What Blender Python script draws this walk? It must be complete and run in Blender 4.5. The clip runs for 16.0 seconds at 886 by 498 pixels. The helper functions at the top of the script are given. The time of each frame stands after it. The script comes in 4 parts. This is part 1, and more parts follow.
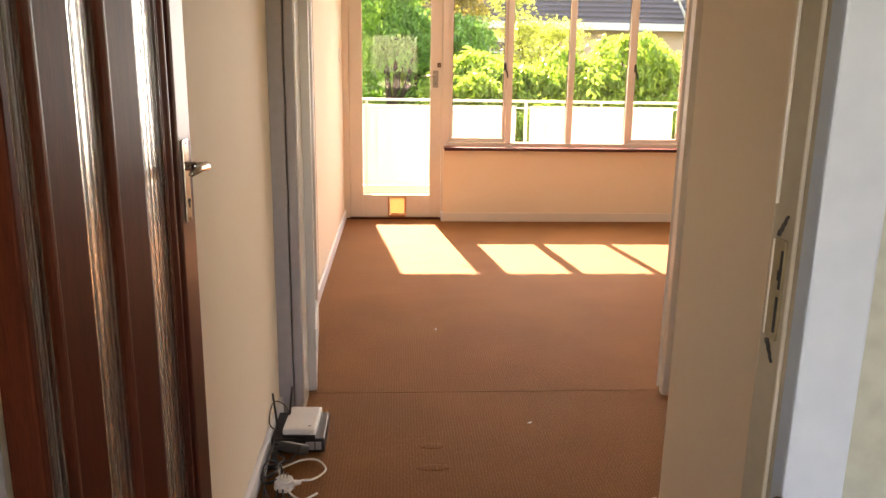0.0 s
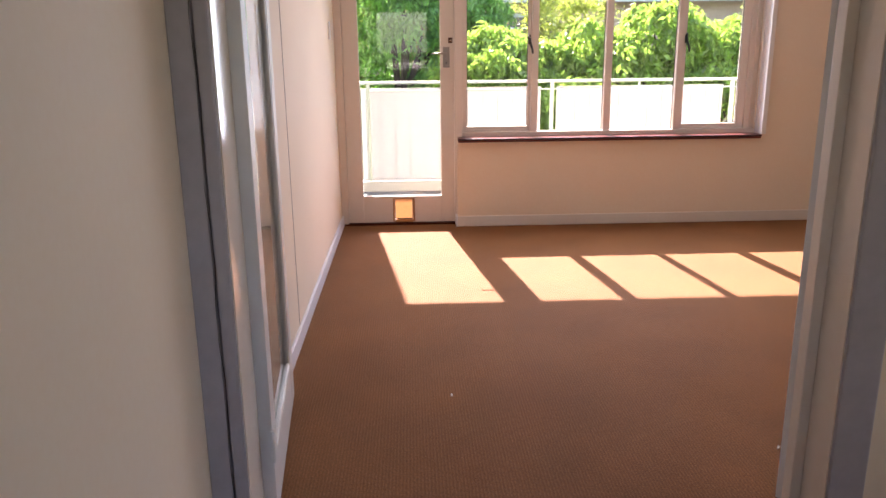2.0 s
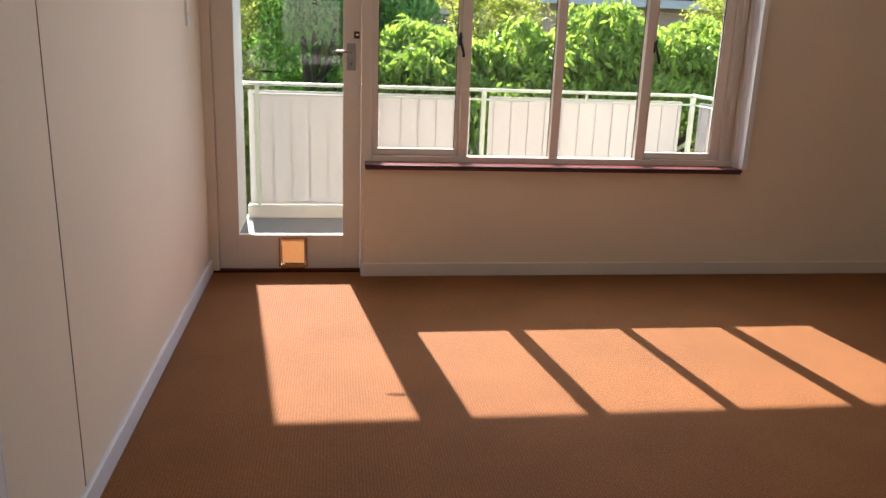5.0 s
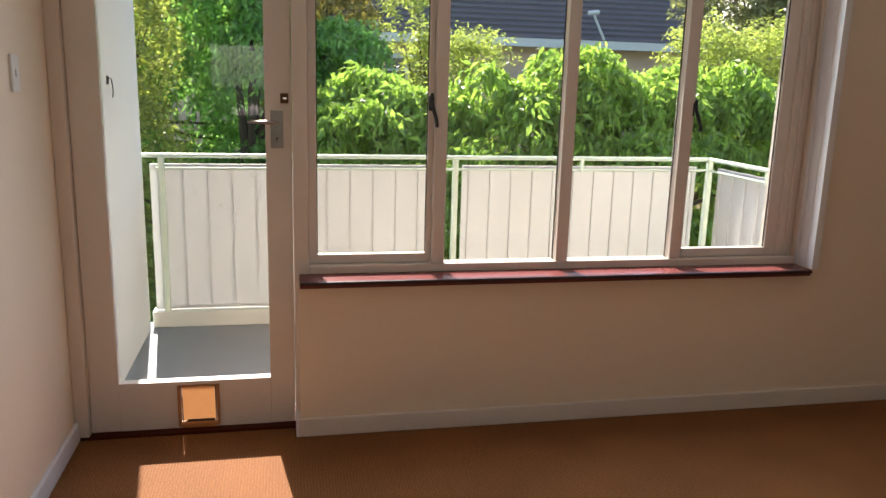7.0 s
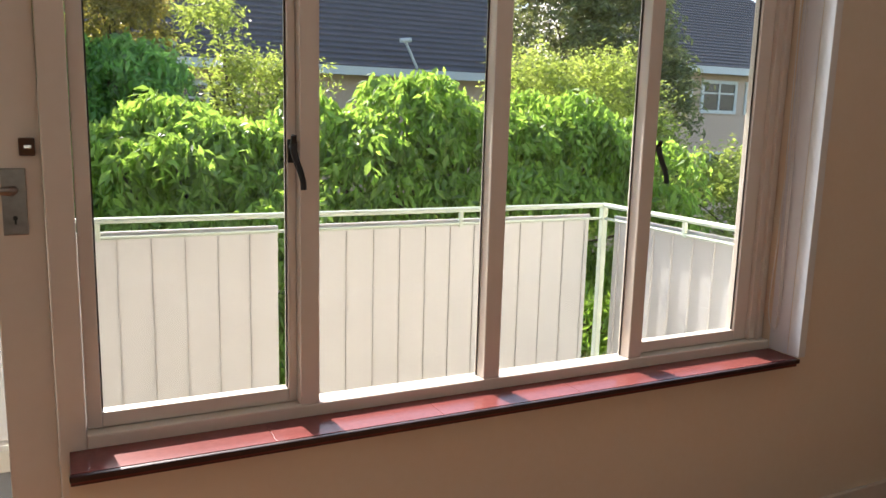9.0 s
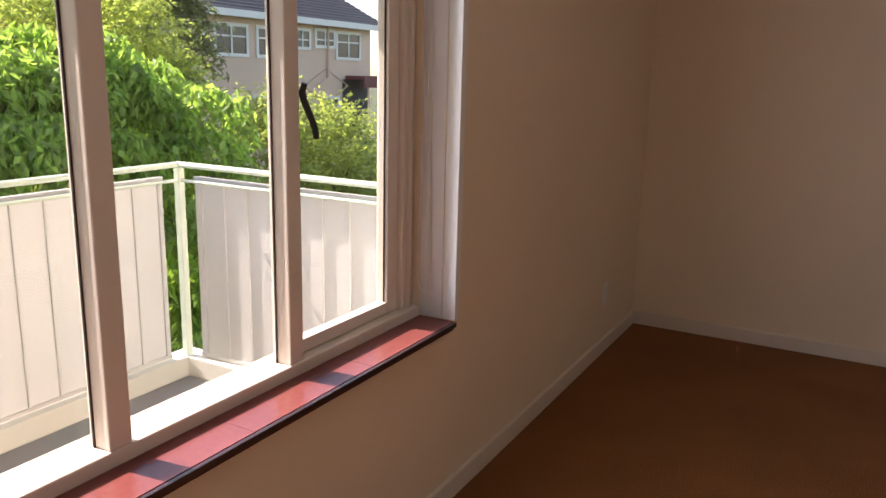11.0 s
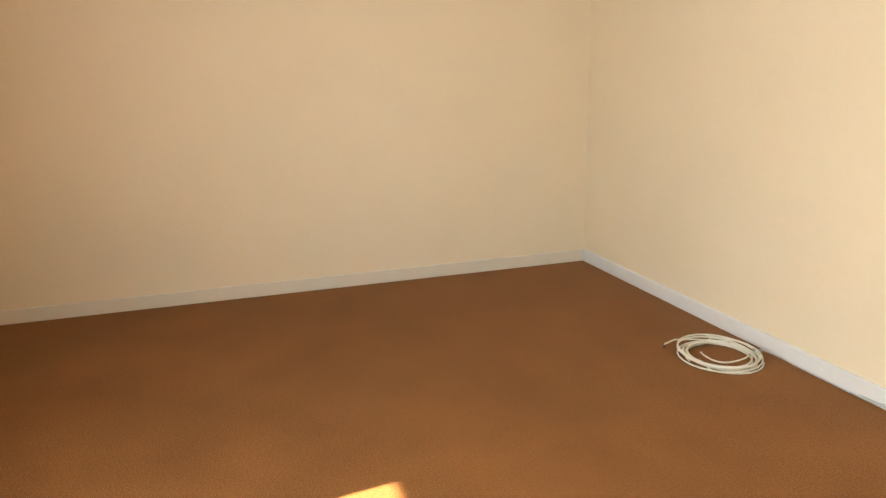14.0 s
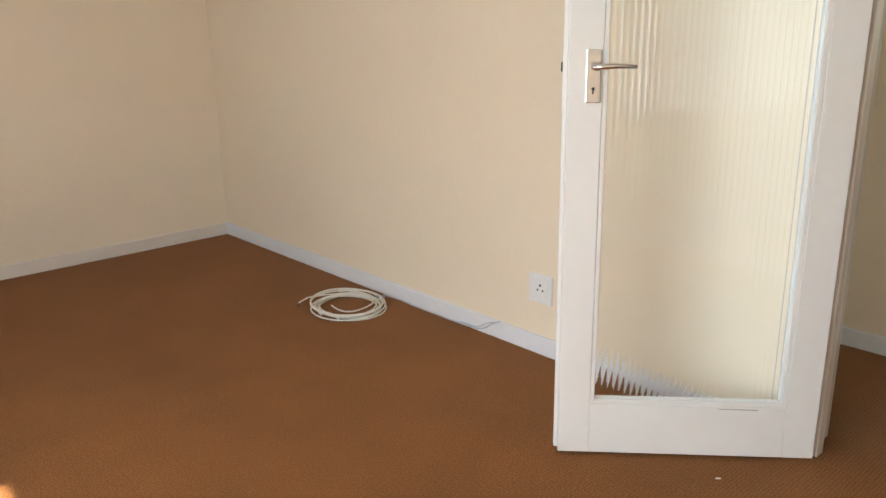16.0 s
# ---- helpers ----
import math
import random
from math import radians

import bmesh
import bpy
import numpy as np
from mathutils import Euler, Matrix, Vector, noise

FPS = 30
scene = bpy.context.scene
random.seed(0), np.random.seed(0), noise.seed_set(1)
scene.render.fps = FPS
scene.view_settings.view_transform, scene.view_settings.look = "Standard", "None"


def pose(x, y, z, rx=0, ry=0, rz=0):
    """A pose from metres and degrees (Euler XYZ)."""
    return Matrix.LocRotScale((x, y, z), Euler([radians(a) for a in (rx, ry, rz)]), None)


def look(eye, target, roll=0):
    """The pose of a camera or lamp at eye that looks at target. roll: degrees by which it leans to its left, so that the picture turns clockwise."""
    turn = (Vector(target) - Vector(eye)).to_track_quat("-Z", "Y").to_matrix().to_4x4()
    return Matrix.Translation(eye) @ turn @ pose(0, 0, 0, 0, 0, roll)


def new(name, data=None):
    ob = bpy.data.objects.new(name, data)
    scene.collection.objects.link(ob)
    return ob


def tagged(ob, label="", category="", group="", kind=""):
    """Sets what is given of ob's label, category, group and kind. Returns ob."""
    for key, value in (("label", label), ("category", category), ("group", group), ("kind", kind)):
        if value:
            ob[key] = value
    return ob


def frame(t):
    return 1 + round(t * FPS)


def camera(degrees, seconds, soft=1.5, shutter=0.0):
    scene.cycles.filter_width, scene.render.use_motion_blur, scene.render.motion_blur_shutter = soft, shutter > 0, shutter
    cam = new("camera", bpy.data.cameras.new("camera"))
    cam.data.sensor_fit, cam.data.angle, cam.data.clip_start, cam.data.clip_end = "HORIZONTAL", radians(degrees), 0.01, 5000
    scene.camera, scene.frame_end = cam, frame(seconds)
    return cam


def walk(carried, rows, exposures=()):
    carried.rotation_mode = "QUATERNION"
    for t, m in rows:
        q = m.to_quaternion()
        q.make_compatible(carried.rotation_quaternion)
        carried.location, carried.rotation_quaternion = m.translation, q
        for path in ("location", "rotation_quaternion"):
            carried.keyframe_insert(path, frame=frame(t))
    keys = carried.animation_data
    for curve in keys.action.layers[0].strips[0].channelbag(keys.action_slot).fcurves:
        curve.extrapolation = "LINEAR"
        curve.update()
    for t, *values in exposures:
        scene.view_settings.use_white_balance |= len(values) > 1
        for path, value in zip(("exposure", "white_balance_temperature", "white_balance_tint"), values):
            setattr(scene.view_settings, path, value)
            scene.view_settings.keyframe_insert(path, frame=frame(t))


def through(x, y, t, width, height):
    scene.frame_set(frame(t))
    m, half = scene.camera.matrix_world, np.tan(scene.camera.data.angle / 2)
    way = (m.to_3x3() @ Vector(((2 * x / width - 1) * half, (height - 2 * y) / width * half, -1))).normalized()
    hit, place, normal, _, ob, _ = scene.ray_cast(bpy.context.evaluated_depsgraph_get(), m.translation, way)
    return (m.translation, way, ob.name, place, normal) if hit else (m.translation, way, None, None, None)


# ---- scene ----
cam = camera(59.8, 16.0)
PATH = [
    (0, (0.034, -0.457, 1.417), (0.155, 1.483, 0.949), 0.9),
    (0.5, (0.128, -0.207, 1.422), (0.127, 1.738, 0.957), 0.5),
    (1, (0.113, 0.056, 1.385), (0.105, 2.002, 0.924), 0.2),
    (1.5, (0.084, 0.316, 1.381), (0.149, 2.255, 0.894), 0.1),
    (2, (0.108, 0.668, 1.381), (0.185, 2.599, 0.865), -0.6),
    (2.5, (0.137, 0.966, 1.382), (0.269, 2.891, 0.857), 0.0),
    (3, (0.123, 1.265, 1.377), (0.374, 3.18, 0.856), 2.2),
    (3.5, (0.155, 1.467, 1.384), (0.457, 3.377, 0.872), 3.4),
    (6, (0.351, 2.722, 1.393), (0.661, 4.625, 0.862), 0.4),
    (6.5, (0.387, 3.153, 1.411), (0.784, 5.051, 0.92), 0.9),
    (7, (0.407, 3.436, 1.479), (0.81, 5.349, 1.058), 1.6),
    (7.5, (0.368, 3.756, 1.507), (0.85, 5.661, 1.134), 0.8),
    (8, (0.386, 4.095, 1.496), (0.955, 5.982, 1.153), 1.2),
    (10.5, (0.643, 5.255, 1.487), (2.174, 6.473, 1.072), 1.3),
    (11, (0.675, 5.364, 1.467), (2.385, 6.301, 1.023), 1.4),
    (11.5, (0.782, 5.439, 1.445), (2.584, 6.168, 0.973), 0.1),
    (12, (0.898, 5.498, 1.423), (2.775, 5.988, 0.938), -0.1),
    (12.5, (0.971, 5.508, 1.439), (2.899, 5.723, 0.952), 0.9),
    (13, (0.94, 5.506, 1.468), (2.876, 5.404, 0.978), 1.3),
    (13.5, (0.774, 5.405, 1.453), (2.677, 5.031, 0.964), -0.2),
    (14, (0.635, 5.239, 1.395), (2.477, 4.631, 0.906), -1.1),
    (14.5, (0.567, 5.202, 1.403), (2.322, 4.386, 0.897), -0.7),
    (15, (0.528, 5.158, 1.397), (2.166, 4.135, 0.876), -0.2),
    (15.5, (0.482, 5.128, 1.384), (2.016, 3.965, 0.843), -0.2),
    (16, (0.382, 5.067, 1.376), (1.806, 3.78, 0.813), -1.0),
]
walk(cam, [(t, look(eye, target, roll)) for t, eye, target, roll in PATH],
     exposures=[(0, 3.1, 9300, 28), (0.7, 3.1, 7700, 23), (1.5, 2.9, 7000, 23), (2.0, 2.5, 6600, 29), (3.5, 1.9, 6600, 28), (6.0, 1.55, 6600, 16), (8.2, 1.48, 6500, 16),
                (10.3, 1.38, 6900, 20), (11.5, 1.75, 7100, 30), (12.0, 2.15, 7200, 35), (12.5, 2.8, 7300, 34), (13.5, 3.45, 7900, 6), (14.5, 3.0, 7200, 8), (16.0, 2.8, 6700, 10)])

# ---- light ----
SUN_EL = radians(37.4)
SUN_DIR = Vector((-0.133, 0.991, math.tan(SUN_EL))).normalized()
world = bpy.data.worlds.new("world")
scene.world = world
world.use_nodes = True
wn = world.node_tree
sky = wn.nodes.new("ShaderNodeTexSky")
sky.sky_type = "NISHITA"
sky.sun_disc = False
sky.sun_elevation = SUN_EL
sky.sun_rotation = radians(-7.6)
wn.nodes["Background"].inputs[1].default_value = 0.15
wn.links.new(sky.outputs[0], wn.nodes["Background"].inputs[0])
sun_data = bpy.data.lights.new("sun", "SUN")
sun_data.energy, sun_data.angle, sun_data.color = 5.0, radians(0.55), (1.0, 0.94, 0.86)
sun = new("sun", sun_data)
sun.matrix_world = look(SUN_DIR * 30, (0, 0, 0))


def daylight(name, x0, x1, z0, z1, y, watts):
    """The sky's light through an opening of the north wall."""
    d = bpy.data.lights.new(name, "AREA")
    d.shape, d.size, d.size_y = "RECTANGLE", x1 - x0, z1 - z0
    d.energy, d.color, d.spread = watts, (0.72, 0.87, 1.0), radians(170)
    ob = new(name, d)
    ob.matrix_world = look(((x0 + x1) / 2, y, (z0 + z1) / 2), ((x0 + x1) / 2, y - 1, (z0 + z1) / 2))


daylight("window_daylight", 0.51, 2.72, 0.74, 2.23, 6.512, 10.0)


# ---- materials ----
def material(name, colour, rough=0.6, metal=0.0, vary=0.12, scale=3.0, fine=60.0, bump=0.15, grain=0.06, spec=0.5,
             stretch=(1, 1, 1), coat=0.0):
    """A painted, plastered or stone-like surface: two scales of colour change and fine relief, in metres."""
    m = bpy.data.materials.new(name)
    m.use_nodes = True
    nt = m.node_tree
    b = nt.nodes["Principled BSDF"]
    b.inputs["Roughness"].default_value = rough
    b.inputs["Metallic"].default_value = metal
    b.inputs["Specular IOR Level"].default_value = spec
    b.inputs["Coat Weight"].default_value = coat
    tc = nt.nodes.new("ShaderNodeTexCoord")
    mp = nt.nodes.new("ShaderNodeMapping")
    mp.inputs["Scale"].default_value = stretch
    nt.links.new(tc.outputs["Object"], mp.inputs[0])
    big, small = nt.nodes.new("ShaderNodeTexNoise"), nt.nodes.new("ShaderNodeTexNoise")
    big.inputs["Scale"].default_value, big.inputs["Detail"].default_value = scale, 4
    small.inputs["Scale"].default_value, small.inputs["Detail"].default_value = fine, 5
    for n in (big, small):
        nt.links.new(mp.outputs[0], n.inputs["Vector"])
    ramp = nt.nodes.new("ShaderNodeMix")
    ramp.data_type = "RGBA"
    lo = [c * (1 - vary) for c in colour]
    hi = [min(1, c * (1 + vary)) for c in colour]
    ramp.inputs[6].default_value, ramp.inputs[7].default_value = (*lo, 1), (*hi, 1)
    nt.links.new(big.outputs[0], ramp.inputs[0])
    mul = nt.nodes.new("ShaderNodeMix")
    mul.data_type, mul.blend_type = "RGBA", "OVERLAY"
    mul.inputs[0].default_value = grain * 4
    nt.links.new(ramp.outputs[2], mul.inputs[6])
    nt.links.new(small.outputs[0], mul.inputs[7])
    nt.links.new(mul.outputs[2], b.inputs["Base Color"])
    bp = nt.nodes.new("ShaderNodeBump")
    bp.inputs["Strength"].default_value, bp.inputs["Distance"].default_value = bump, 0.004
    nt.links.new(small.outputs[0], bp.inputs["Height"])
    nt.links.new(bp.outputs[0], b.inputs["Normal"])
    return m


def glass_material(name, rough=0.0, tint=(1, 1, 1), ior=1.45):
    m = bpy.data.materials.new(name)
    m.use_nodes = True
    b = m.node_tree.nodes["Principled BSDF"]
    b.inputs["Base Color"].default_value = (*tint, 1)
    b.inputs["Roughness"].default_value = rough
    b.inputs["Transmission Weight"].default_value = 1
    b.inputs["IOR"].default_value = ior
    return m


def pane_material(name):
    """Thin flat window glass: clear, with a mirror gloss that grows at low angles."""
    m = bpy.data.materials.new(name)
    m.use_nodes = True
    nt = m.node_tree
    clear, gloss, sh = nt.nodes.new("ShaderNodeBsdfTransparent"), nt.nodes.new("ShaderNodeBsdfGlossy"), nt.nodes.new("ShaderNodeMixShader")
    clear.inputs[0].default_value = (0.95, 0.965, 0.955, 1)
    gloss.inputs["Roughness"].default_value = 0.0
    lw, pw, ad = nt.nodes.new("ShaderNodeLayerWeight"), nt.nodes.new("ShaderNodeMath"), nt.nodes.new("ShaderNodeMath")
    lw.inputs[0].default_value = 0.5
    pw.operation, pw.inputs[1].default_value = "POWER", 5.0
    ad.operation, ad.inputs[1].default_value, ad.inputs[2].default_value = "MULTIPLY_ADD", 0.9, 0.03
    nt.links.new(lw.outputs["Facing"], pw.inputs[0])
    nt.links.new(pw.outputs[0], ad.inputs[0])
    nt.links.new(ad.outputs[0], sh.inputs[0])
    nt.links.new(clear.outputs[0], sh.inputs[1])
    nt.links.new(gloss.outputs[0], sh.inputs[2])
    nt.links.new(sh.outputs[0], nt.nodes["Material Output"].inputs[0])
    return m


def carpet_material():
    m = material("carpet", (0.258, 0.103, 0.032), rough=0.80, vary=0.26, scale=2.2, fine=150, bump=0.7, grain=0.20, spec=0.13)
    nt = m.node_tree
    b = nt.nodes["Principled BSDF"]
    b.inputs["Sheen Weight"].default_value = 0.13
    b.inputs["Sheen Roughness"].default_value = 0.4
    b.inputs["Sheen Tint"].default_value = (1.0, 0.72, 0.52, 1)
    tc = nt.nodes.new("ShaderNodeTexCoord")
    w1, w2 = nt.nodes.new("ShaderNodeTexWave"), nt.nodes.new("ShaderNodeTexWave")
    w1.bands_direction, w2.bands_direction = "X", "Y"
    for w, s in ((w1, 27), (w2, 46)):
        w.inputs["Scale"].default_value, w.inputs["Distortion"].default_value = s, 3.0
        w.inputs["Detail"].default_value, w.inputs["Detail Scale"].default_value = 2, 3
        nt.links.new(tc.outputs["Object"], w.inputs["Vector"])
    add = nt.nodes.new("ShaderNodeMath")
    add.operation = "MULTIPLY"
    nt.links.new(w1.outputs["Fac"], add.inputs[0])
    nt.links.new(w2.outputs["Fac"], add.inputs[1])
    old = b.inputs["Base Color"].links[0].from_socket
    mx = nt.nodes.new("ShaderNodeMix")
    mx.data_type, mx.blend_type = "RGBA", "MULTIPLY"
    rmp = nt.nodes.new("ShaderNodeMapRange")
    rmp.inputs["To Min"].default_value, rmp.inputs["To Max"].default_value = 0.79, 1.11
    nt.links.new(add.outputs[0], rmp.inputs["Value"])
    mx.inputs[0].default_value = 1.0
    nt.links.new(old, mx.inputs[6])
    nt.links.new(rmp.outputs[0], mx.inputs[7])
    nt.links.new(mx.outputs[2], b.inputs["Base Color"])
    bp = nt.nodes.new("ShaderNodeBump")
    bp.inputs["Strength"].default_value, bp.inputs["Distance"].default_value = 0.35, 0.003
    nt.links.new(add.outputs[0], bp.inputs["Height"])
    nt.links.new(bp.outputs[0], b.inputs["Normal"])
    return m


def leaf_material(name, colour, through=0.45):
    m = bpy.data.materials.new(name)
    m.use_nodes = True
    nt = m.node_tree
    b = nt.nodes["Principled BSDF"]
    geo = nt.nodes.new("ShaderNodeNewGeometry")
    mix = nt.nodes.new("ShaderNodeMix")
    mix.data_type = "RGBA"
    mix.inputs[6].default_value = (*[c * 0.6 for c in colour], 1)
    mix.inputs[7].default_value = (*[c * 1.4 for c in colour], 1)
    nt.links.new(geo.outputs["Random Per Island"], mix.inputs[0])
    nt.links.new(mix.outputs[2], b.inputs["Base Color"])
    b.inputs["Roughness"].default_value = 0.45
    tr = nt.nodes.new("ShaderNodeBsdfTranslucent")
    br = nt.nodes.new("ShaderNodeMix")
    br.data_type, br.blend_type = "RGBA", "MULTIPLY"
    br.inputs[0].default_value = 1
    br.inputs[7].default_value = (1.7, 1.8, 1.0, 1)
    nt.links.new(mix.outputs[2], br.inputs[6])
    nt.links.new(br.outputs[2], tr.inputs[0])
    sh = nt.nodes.new("ShaderNodeMixShader")
    sh.inputs[0].default_value = through
    nt.links.new(b.outputs[0], sh.inputs[1])
    nt.links.new(tr.outputs[0], sh.inputs[2])
    nt.links.new(sh.outputs[0], nt.nodes["Material Output"].inputs[0])
    return m


def board_material(name, colour, through):
    """Thin painted sheet that lets some sunlight through."""
    m = material(name, colour, rough=0.55, vary=0.05, scale=5, fine=40, bump=0.1)
    nt = m.node_tree
    tr = nt.nodes.new("ShaderNodeBsdfTranslucent")
    tr.inputs[0].default_value = (*colour, 1)
    sh = nt.nodes.new("ShaderNodeMixShader")
    sh.inputs[0].default_value = through
    nt.links.new(nt.nodes["Principled BSDF"].outputs[0], sh.inputs[1])
    nt.links.new(tr.outputs[0], sh.inputs[2])
    nt.links.new(sh.outputs[0], nt.nodes["Material Output"].inputs[0])
    return m


M_WALL = material("cream_wall_paint", (0.84, 0.715, 0.56), rough=0.7, vary=0.05, scale=1.6, fine=45, bump=0.12, grain=0.02, spec=0.3)
M_CEIL = material("ceiling_paint", (0.78, 0.75, 0.68), rough=0.9, vary=0.03, scale=1.0, fine=60, bump=0.1, grain=0.02)
M_CARPET = carpet_material()
# White trim paint with the sky's cool cast mixed into its colour.
M_SKYLIT_TRIM = material("skylit_white_trim_paint", (0.77, 0.77, 0.80), rough=0.36, vary=0.05, scale=4, fine=30, bump=0.08, grain=0.03)
M_GLOSS = material("white_gloss_paint", (0.80, 0.785, 0.76), rough=0.32, vary=0.04, scale=4, fine=30, bump=0.06, grain=0.02)
M_JOIN = material("cream_gloss_joinery_paint", (0.76, 0.69, 0.61), rough=0.34, vary=0.04, scale=4, fine=30, bump=0.06, grain=0.02)
# White frame paint darkened: the hall side's shade is put into its colour.
M_FRAME_SHADED = material("old_white_frame_paint_shaded", (0.41, 0.385, 0.41), rough=0.4, vary=0.06, scale=5, fine=25, bump=0.12, grain=0.03)
# White paint tinted blue, so the landing's skylight sits in the colour.
M_SKYLIT_WHITE = material("skylit_white_paint", (0.41, 0.465, 0.55), rough=0.45, vary=0.05, scale=5, fine=30, bump=0.08, grain=0.03)
# Lighter gloss copy of the jamb paint, standing for window light on it.
M_JAMB_LIT = material("lit_jamb_gloss_paint", (0.76, 0.68, 0.59), rough=0.16, vary=0.04, scale=4, fine=30, bump=0.03, grain=0.02)
M_SEAM = material("carpet_seam", (0.225, 0.098, 0.034), rough=0.95)
M_CRACK = material("dark_crack", (0.05, 0.04, 0.035), rough=0.9)
M_TILE = material("red_quarry_tile", (0.205, 0.060, 0.055), rough=0.22, vary=0.16, scale=7, fine=60, bump=0.02, grain=0.05, spec=0.28)
M_SILLJOINT = material("sill_joint", (0.10, 0.035, 0.03), rough=0.9)
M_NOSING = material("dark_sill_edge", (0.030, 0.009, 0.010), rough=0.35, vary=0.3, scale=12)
M_WOOD = material("dark_varnished_wood", (0.075, 0.016, 0.007), rough=0.46, vary=0.5, scale=4, fine=30, bump=0.08, grain=0.14, stretch=(14, 14, 0.8), spec=0.05)
M_VARNISH = material("polished_dark_wood", (0.075, 0.016, 0.007), rough=0.34, vary=0.4, scale=4, fine=30, bump=0.02, grain=0.12, stretch=(14, 14, 0.8), coat=0.08, spec=0.25)
M_CHROME = material("chrome", (0.72, 0.71, 0.69), rough=0.16, metal=1.0, vary=0.08, scale=20, fine=200, bump=0.04)
M_IRON = material("black_iron", (0.02, 0.02, 0.02), rough=0.45, vary=0.2)
M_GLASS = pane_material("window_glass")
M_REED = glass_material("reeded_glass", rough=0.02, tint=(0.97, 0.98, 0.96))
M_REED_SOFT = glass_material("soft_reeded_glass", rough=0.20, tint=(0.93, 0.94, 0.88), ior=1.28)
M_AMBER = board_material("amber_plastic", (0.86, 0.62, 0.38), 0.35)
M_PLASTIC_W = material("white_plastic", (0.80, 0.79, 0.77), rough=0.35, vary=0.03, bump=0.02)
M_PLASTIC_B = material("black_plastic", (0.018, 0.018, 0.02), rough=0.3, vary=0.2, bump=0.04)
M_PLASTIC_G = material("grey_plastic", (0.33, 0.33, 0.34), rough=0.4, vary=0.1, bump=0.04)
M_DARK = material("dark_slot", (0.03, 0.03, 0.03), rough=0.8)
M_BALC = board_material("white_balcony_board", (0.74, 0.74, 0.73), 0.25)
M_RAIL = material("pale_green_rail_paint", (0.66, 0.76, 0.64), rough=0.45, vary=0.08, scale=8, fine=40)
M_EXT = material("white_exterior_plaster", (0.72, 0.72, 0.66), rough=0.85, vary=0.06, scale=3, fine=45, bump=0.6, grain=0.05)
M_CONC = material("grey_painted_concrete", (0.23, 0.25, 0.26), rough=0.6, vary=0.15, scale=3, fine=60, bump=0.2, grain=0.06)
M_GREYWALL = material("grey_green_exterior_wall", (0.33, 0.34, 0.30), rough=0.8, vary=0.1, scale=2, fine=40, bump=0.4)
M_COAX = material("white_cable", (0.78, 0.74, 0.66), rough=0.45, vary=0.05, bump=0.02)
M_LINE = material("brown_cord", (0.26, 0.19, 0.14), rough=0.7)
M_CORD = material("grey_white_cord", (0.46, 0.46, 0.50), rough=0.5, vary=0.1, bump=0.02)
M_ROOF = material("dark_grey_roof_tile", (0.085, 0.075, 0.075), rough=0.6, vary=0.25, scale=1.5, fine=12, bump=0.4, grain=0.12)
M_HOUSE = material("beige_house_plaster", (0.64, 0.47, 0.35), rough=0.9, vary=0.06, scale=0.6, fine=10, bump=0.3)
M_HWIN = material("dark_window_pane", (0.03, 0.035, 0.04), rough=0.08, vary=0.3, scale=2)
M_AWNING = material("dark_red_awning", (0.16, 0.045, 0.04), rough=0.7, vary=0.15)
M_BARK = material("bark", (0.09, 0.065, 0.045), rough=0.95, vary=0.3, scale=8, fine=40, bump=0.8)
M_GROUND = material("garden_ground", (0.06, 0.075, 0.03), rough=0.95, vary=0.5, scale=0.7, fine=9, bump=0.6, grain=0.12)
L_BRIGHT = leaf_material("fresh_green_leaf", (0.23, 0.335, 0.085), 0.56)
L_DARK = leaf_material("dark_green_leaf", (0.18, 0.32, 0.115), 0.62)
L_YELLOW = leaf_material("yellow_green_leaf", (0.31, 0.335, 0.115), 0.6)
L_OLIVE = leaf_material("olive_green_leaf", (0.275, 0.315, 0.105), 0.6)
L_RUST = leaf_material("brown_green_leaf", (0.27, 0.225, 0.085), 0.5)
L_GREY = leaf_material("grey_green_leaf", (0.19, 0.20, 0.115), 0.5)


# ---- mesh helpers ----
def box(bm, x0, x1, y0, y1, z0, z1, bevel=0.0):
    r = bmesh.ops.create_cube(bm, size=1, matrix=Matrix.Translation(((x0 + x1) / 2, (y0 + y1) / 2, (z0 + z1) / 2))
                              @ Matrix.Diagonal((abs(x1 - x0), abs(y1 - y0), abs(z1 - z0), 1)))
    if bevel:
        edges = list({e for v in r["verts"] for e in v.link_edges})
        bmesh.ops.bevel(bm, geom=edges, offset=bevel, segments=2, affect="EDGES", profile=0.6)
    return bm


def boxes(*rows, bevel=0.0):
    bm = bmesh.new()
    for r in rows:
        box(bm, *r, bevel=bevel)
    return bm


def rod(bm, a, b, radius, radius2=None, segments=10):
    a, b = Vector(a), Vector(b)
    d = b - a
    m = Matrix.Translation((a + b) / 2) @ d.to_track_quat("Z", "Y").to_matrix().to_4x4()
    bmesh.ops.create_cone(bm, cap_ends=True, segments=segments, radius1=radius, radius2=radius if radius2 is None else radius2,
                          depth=d.length, matrix=m)
    return bm


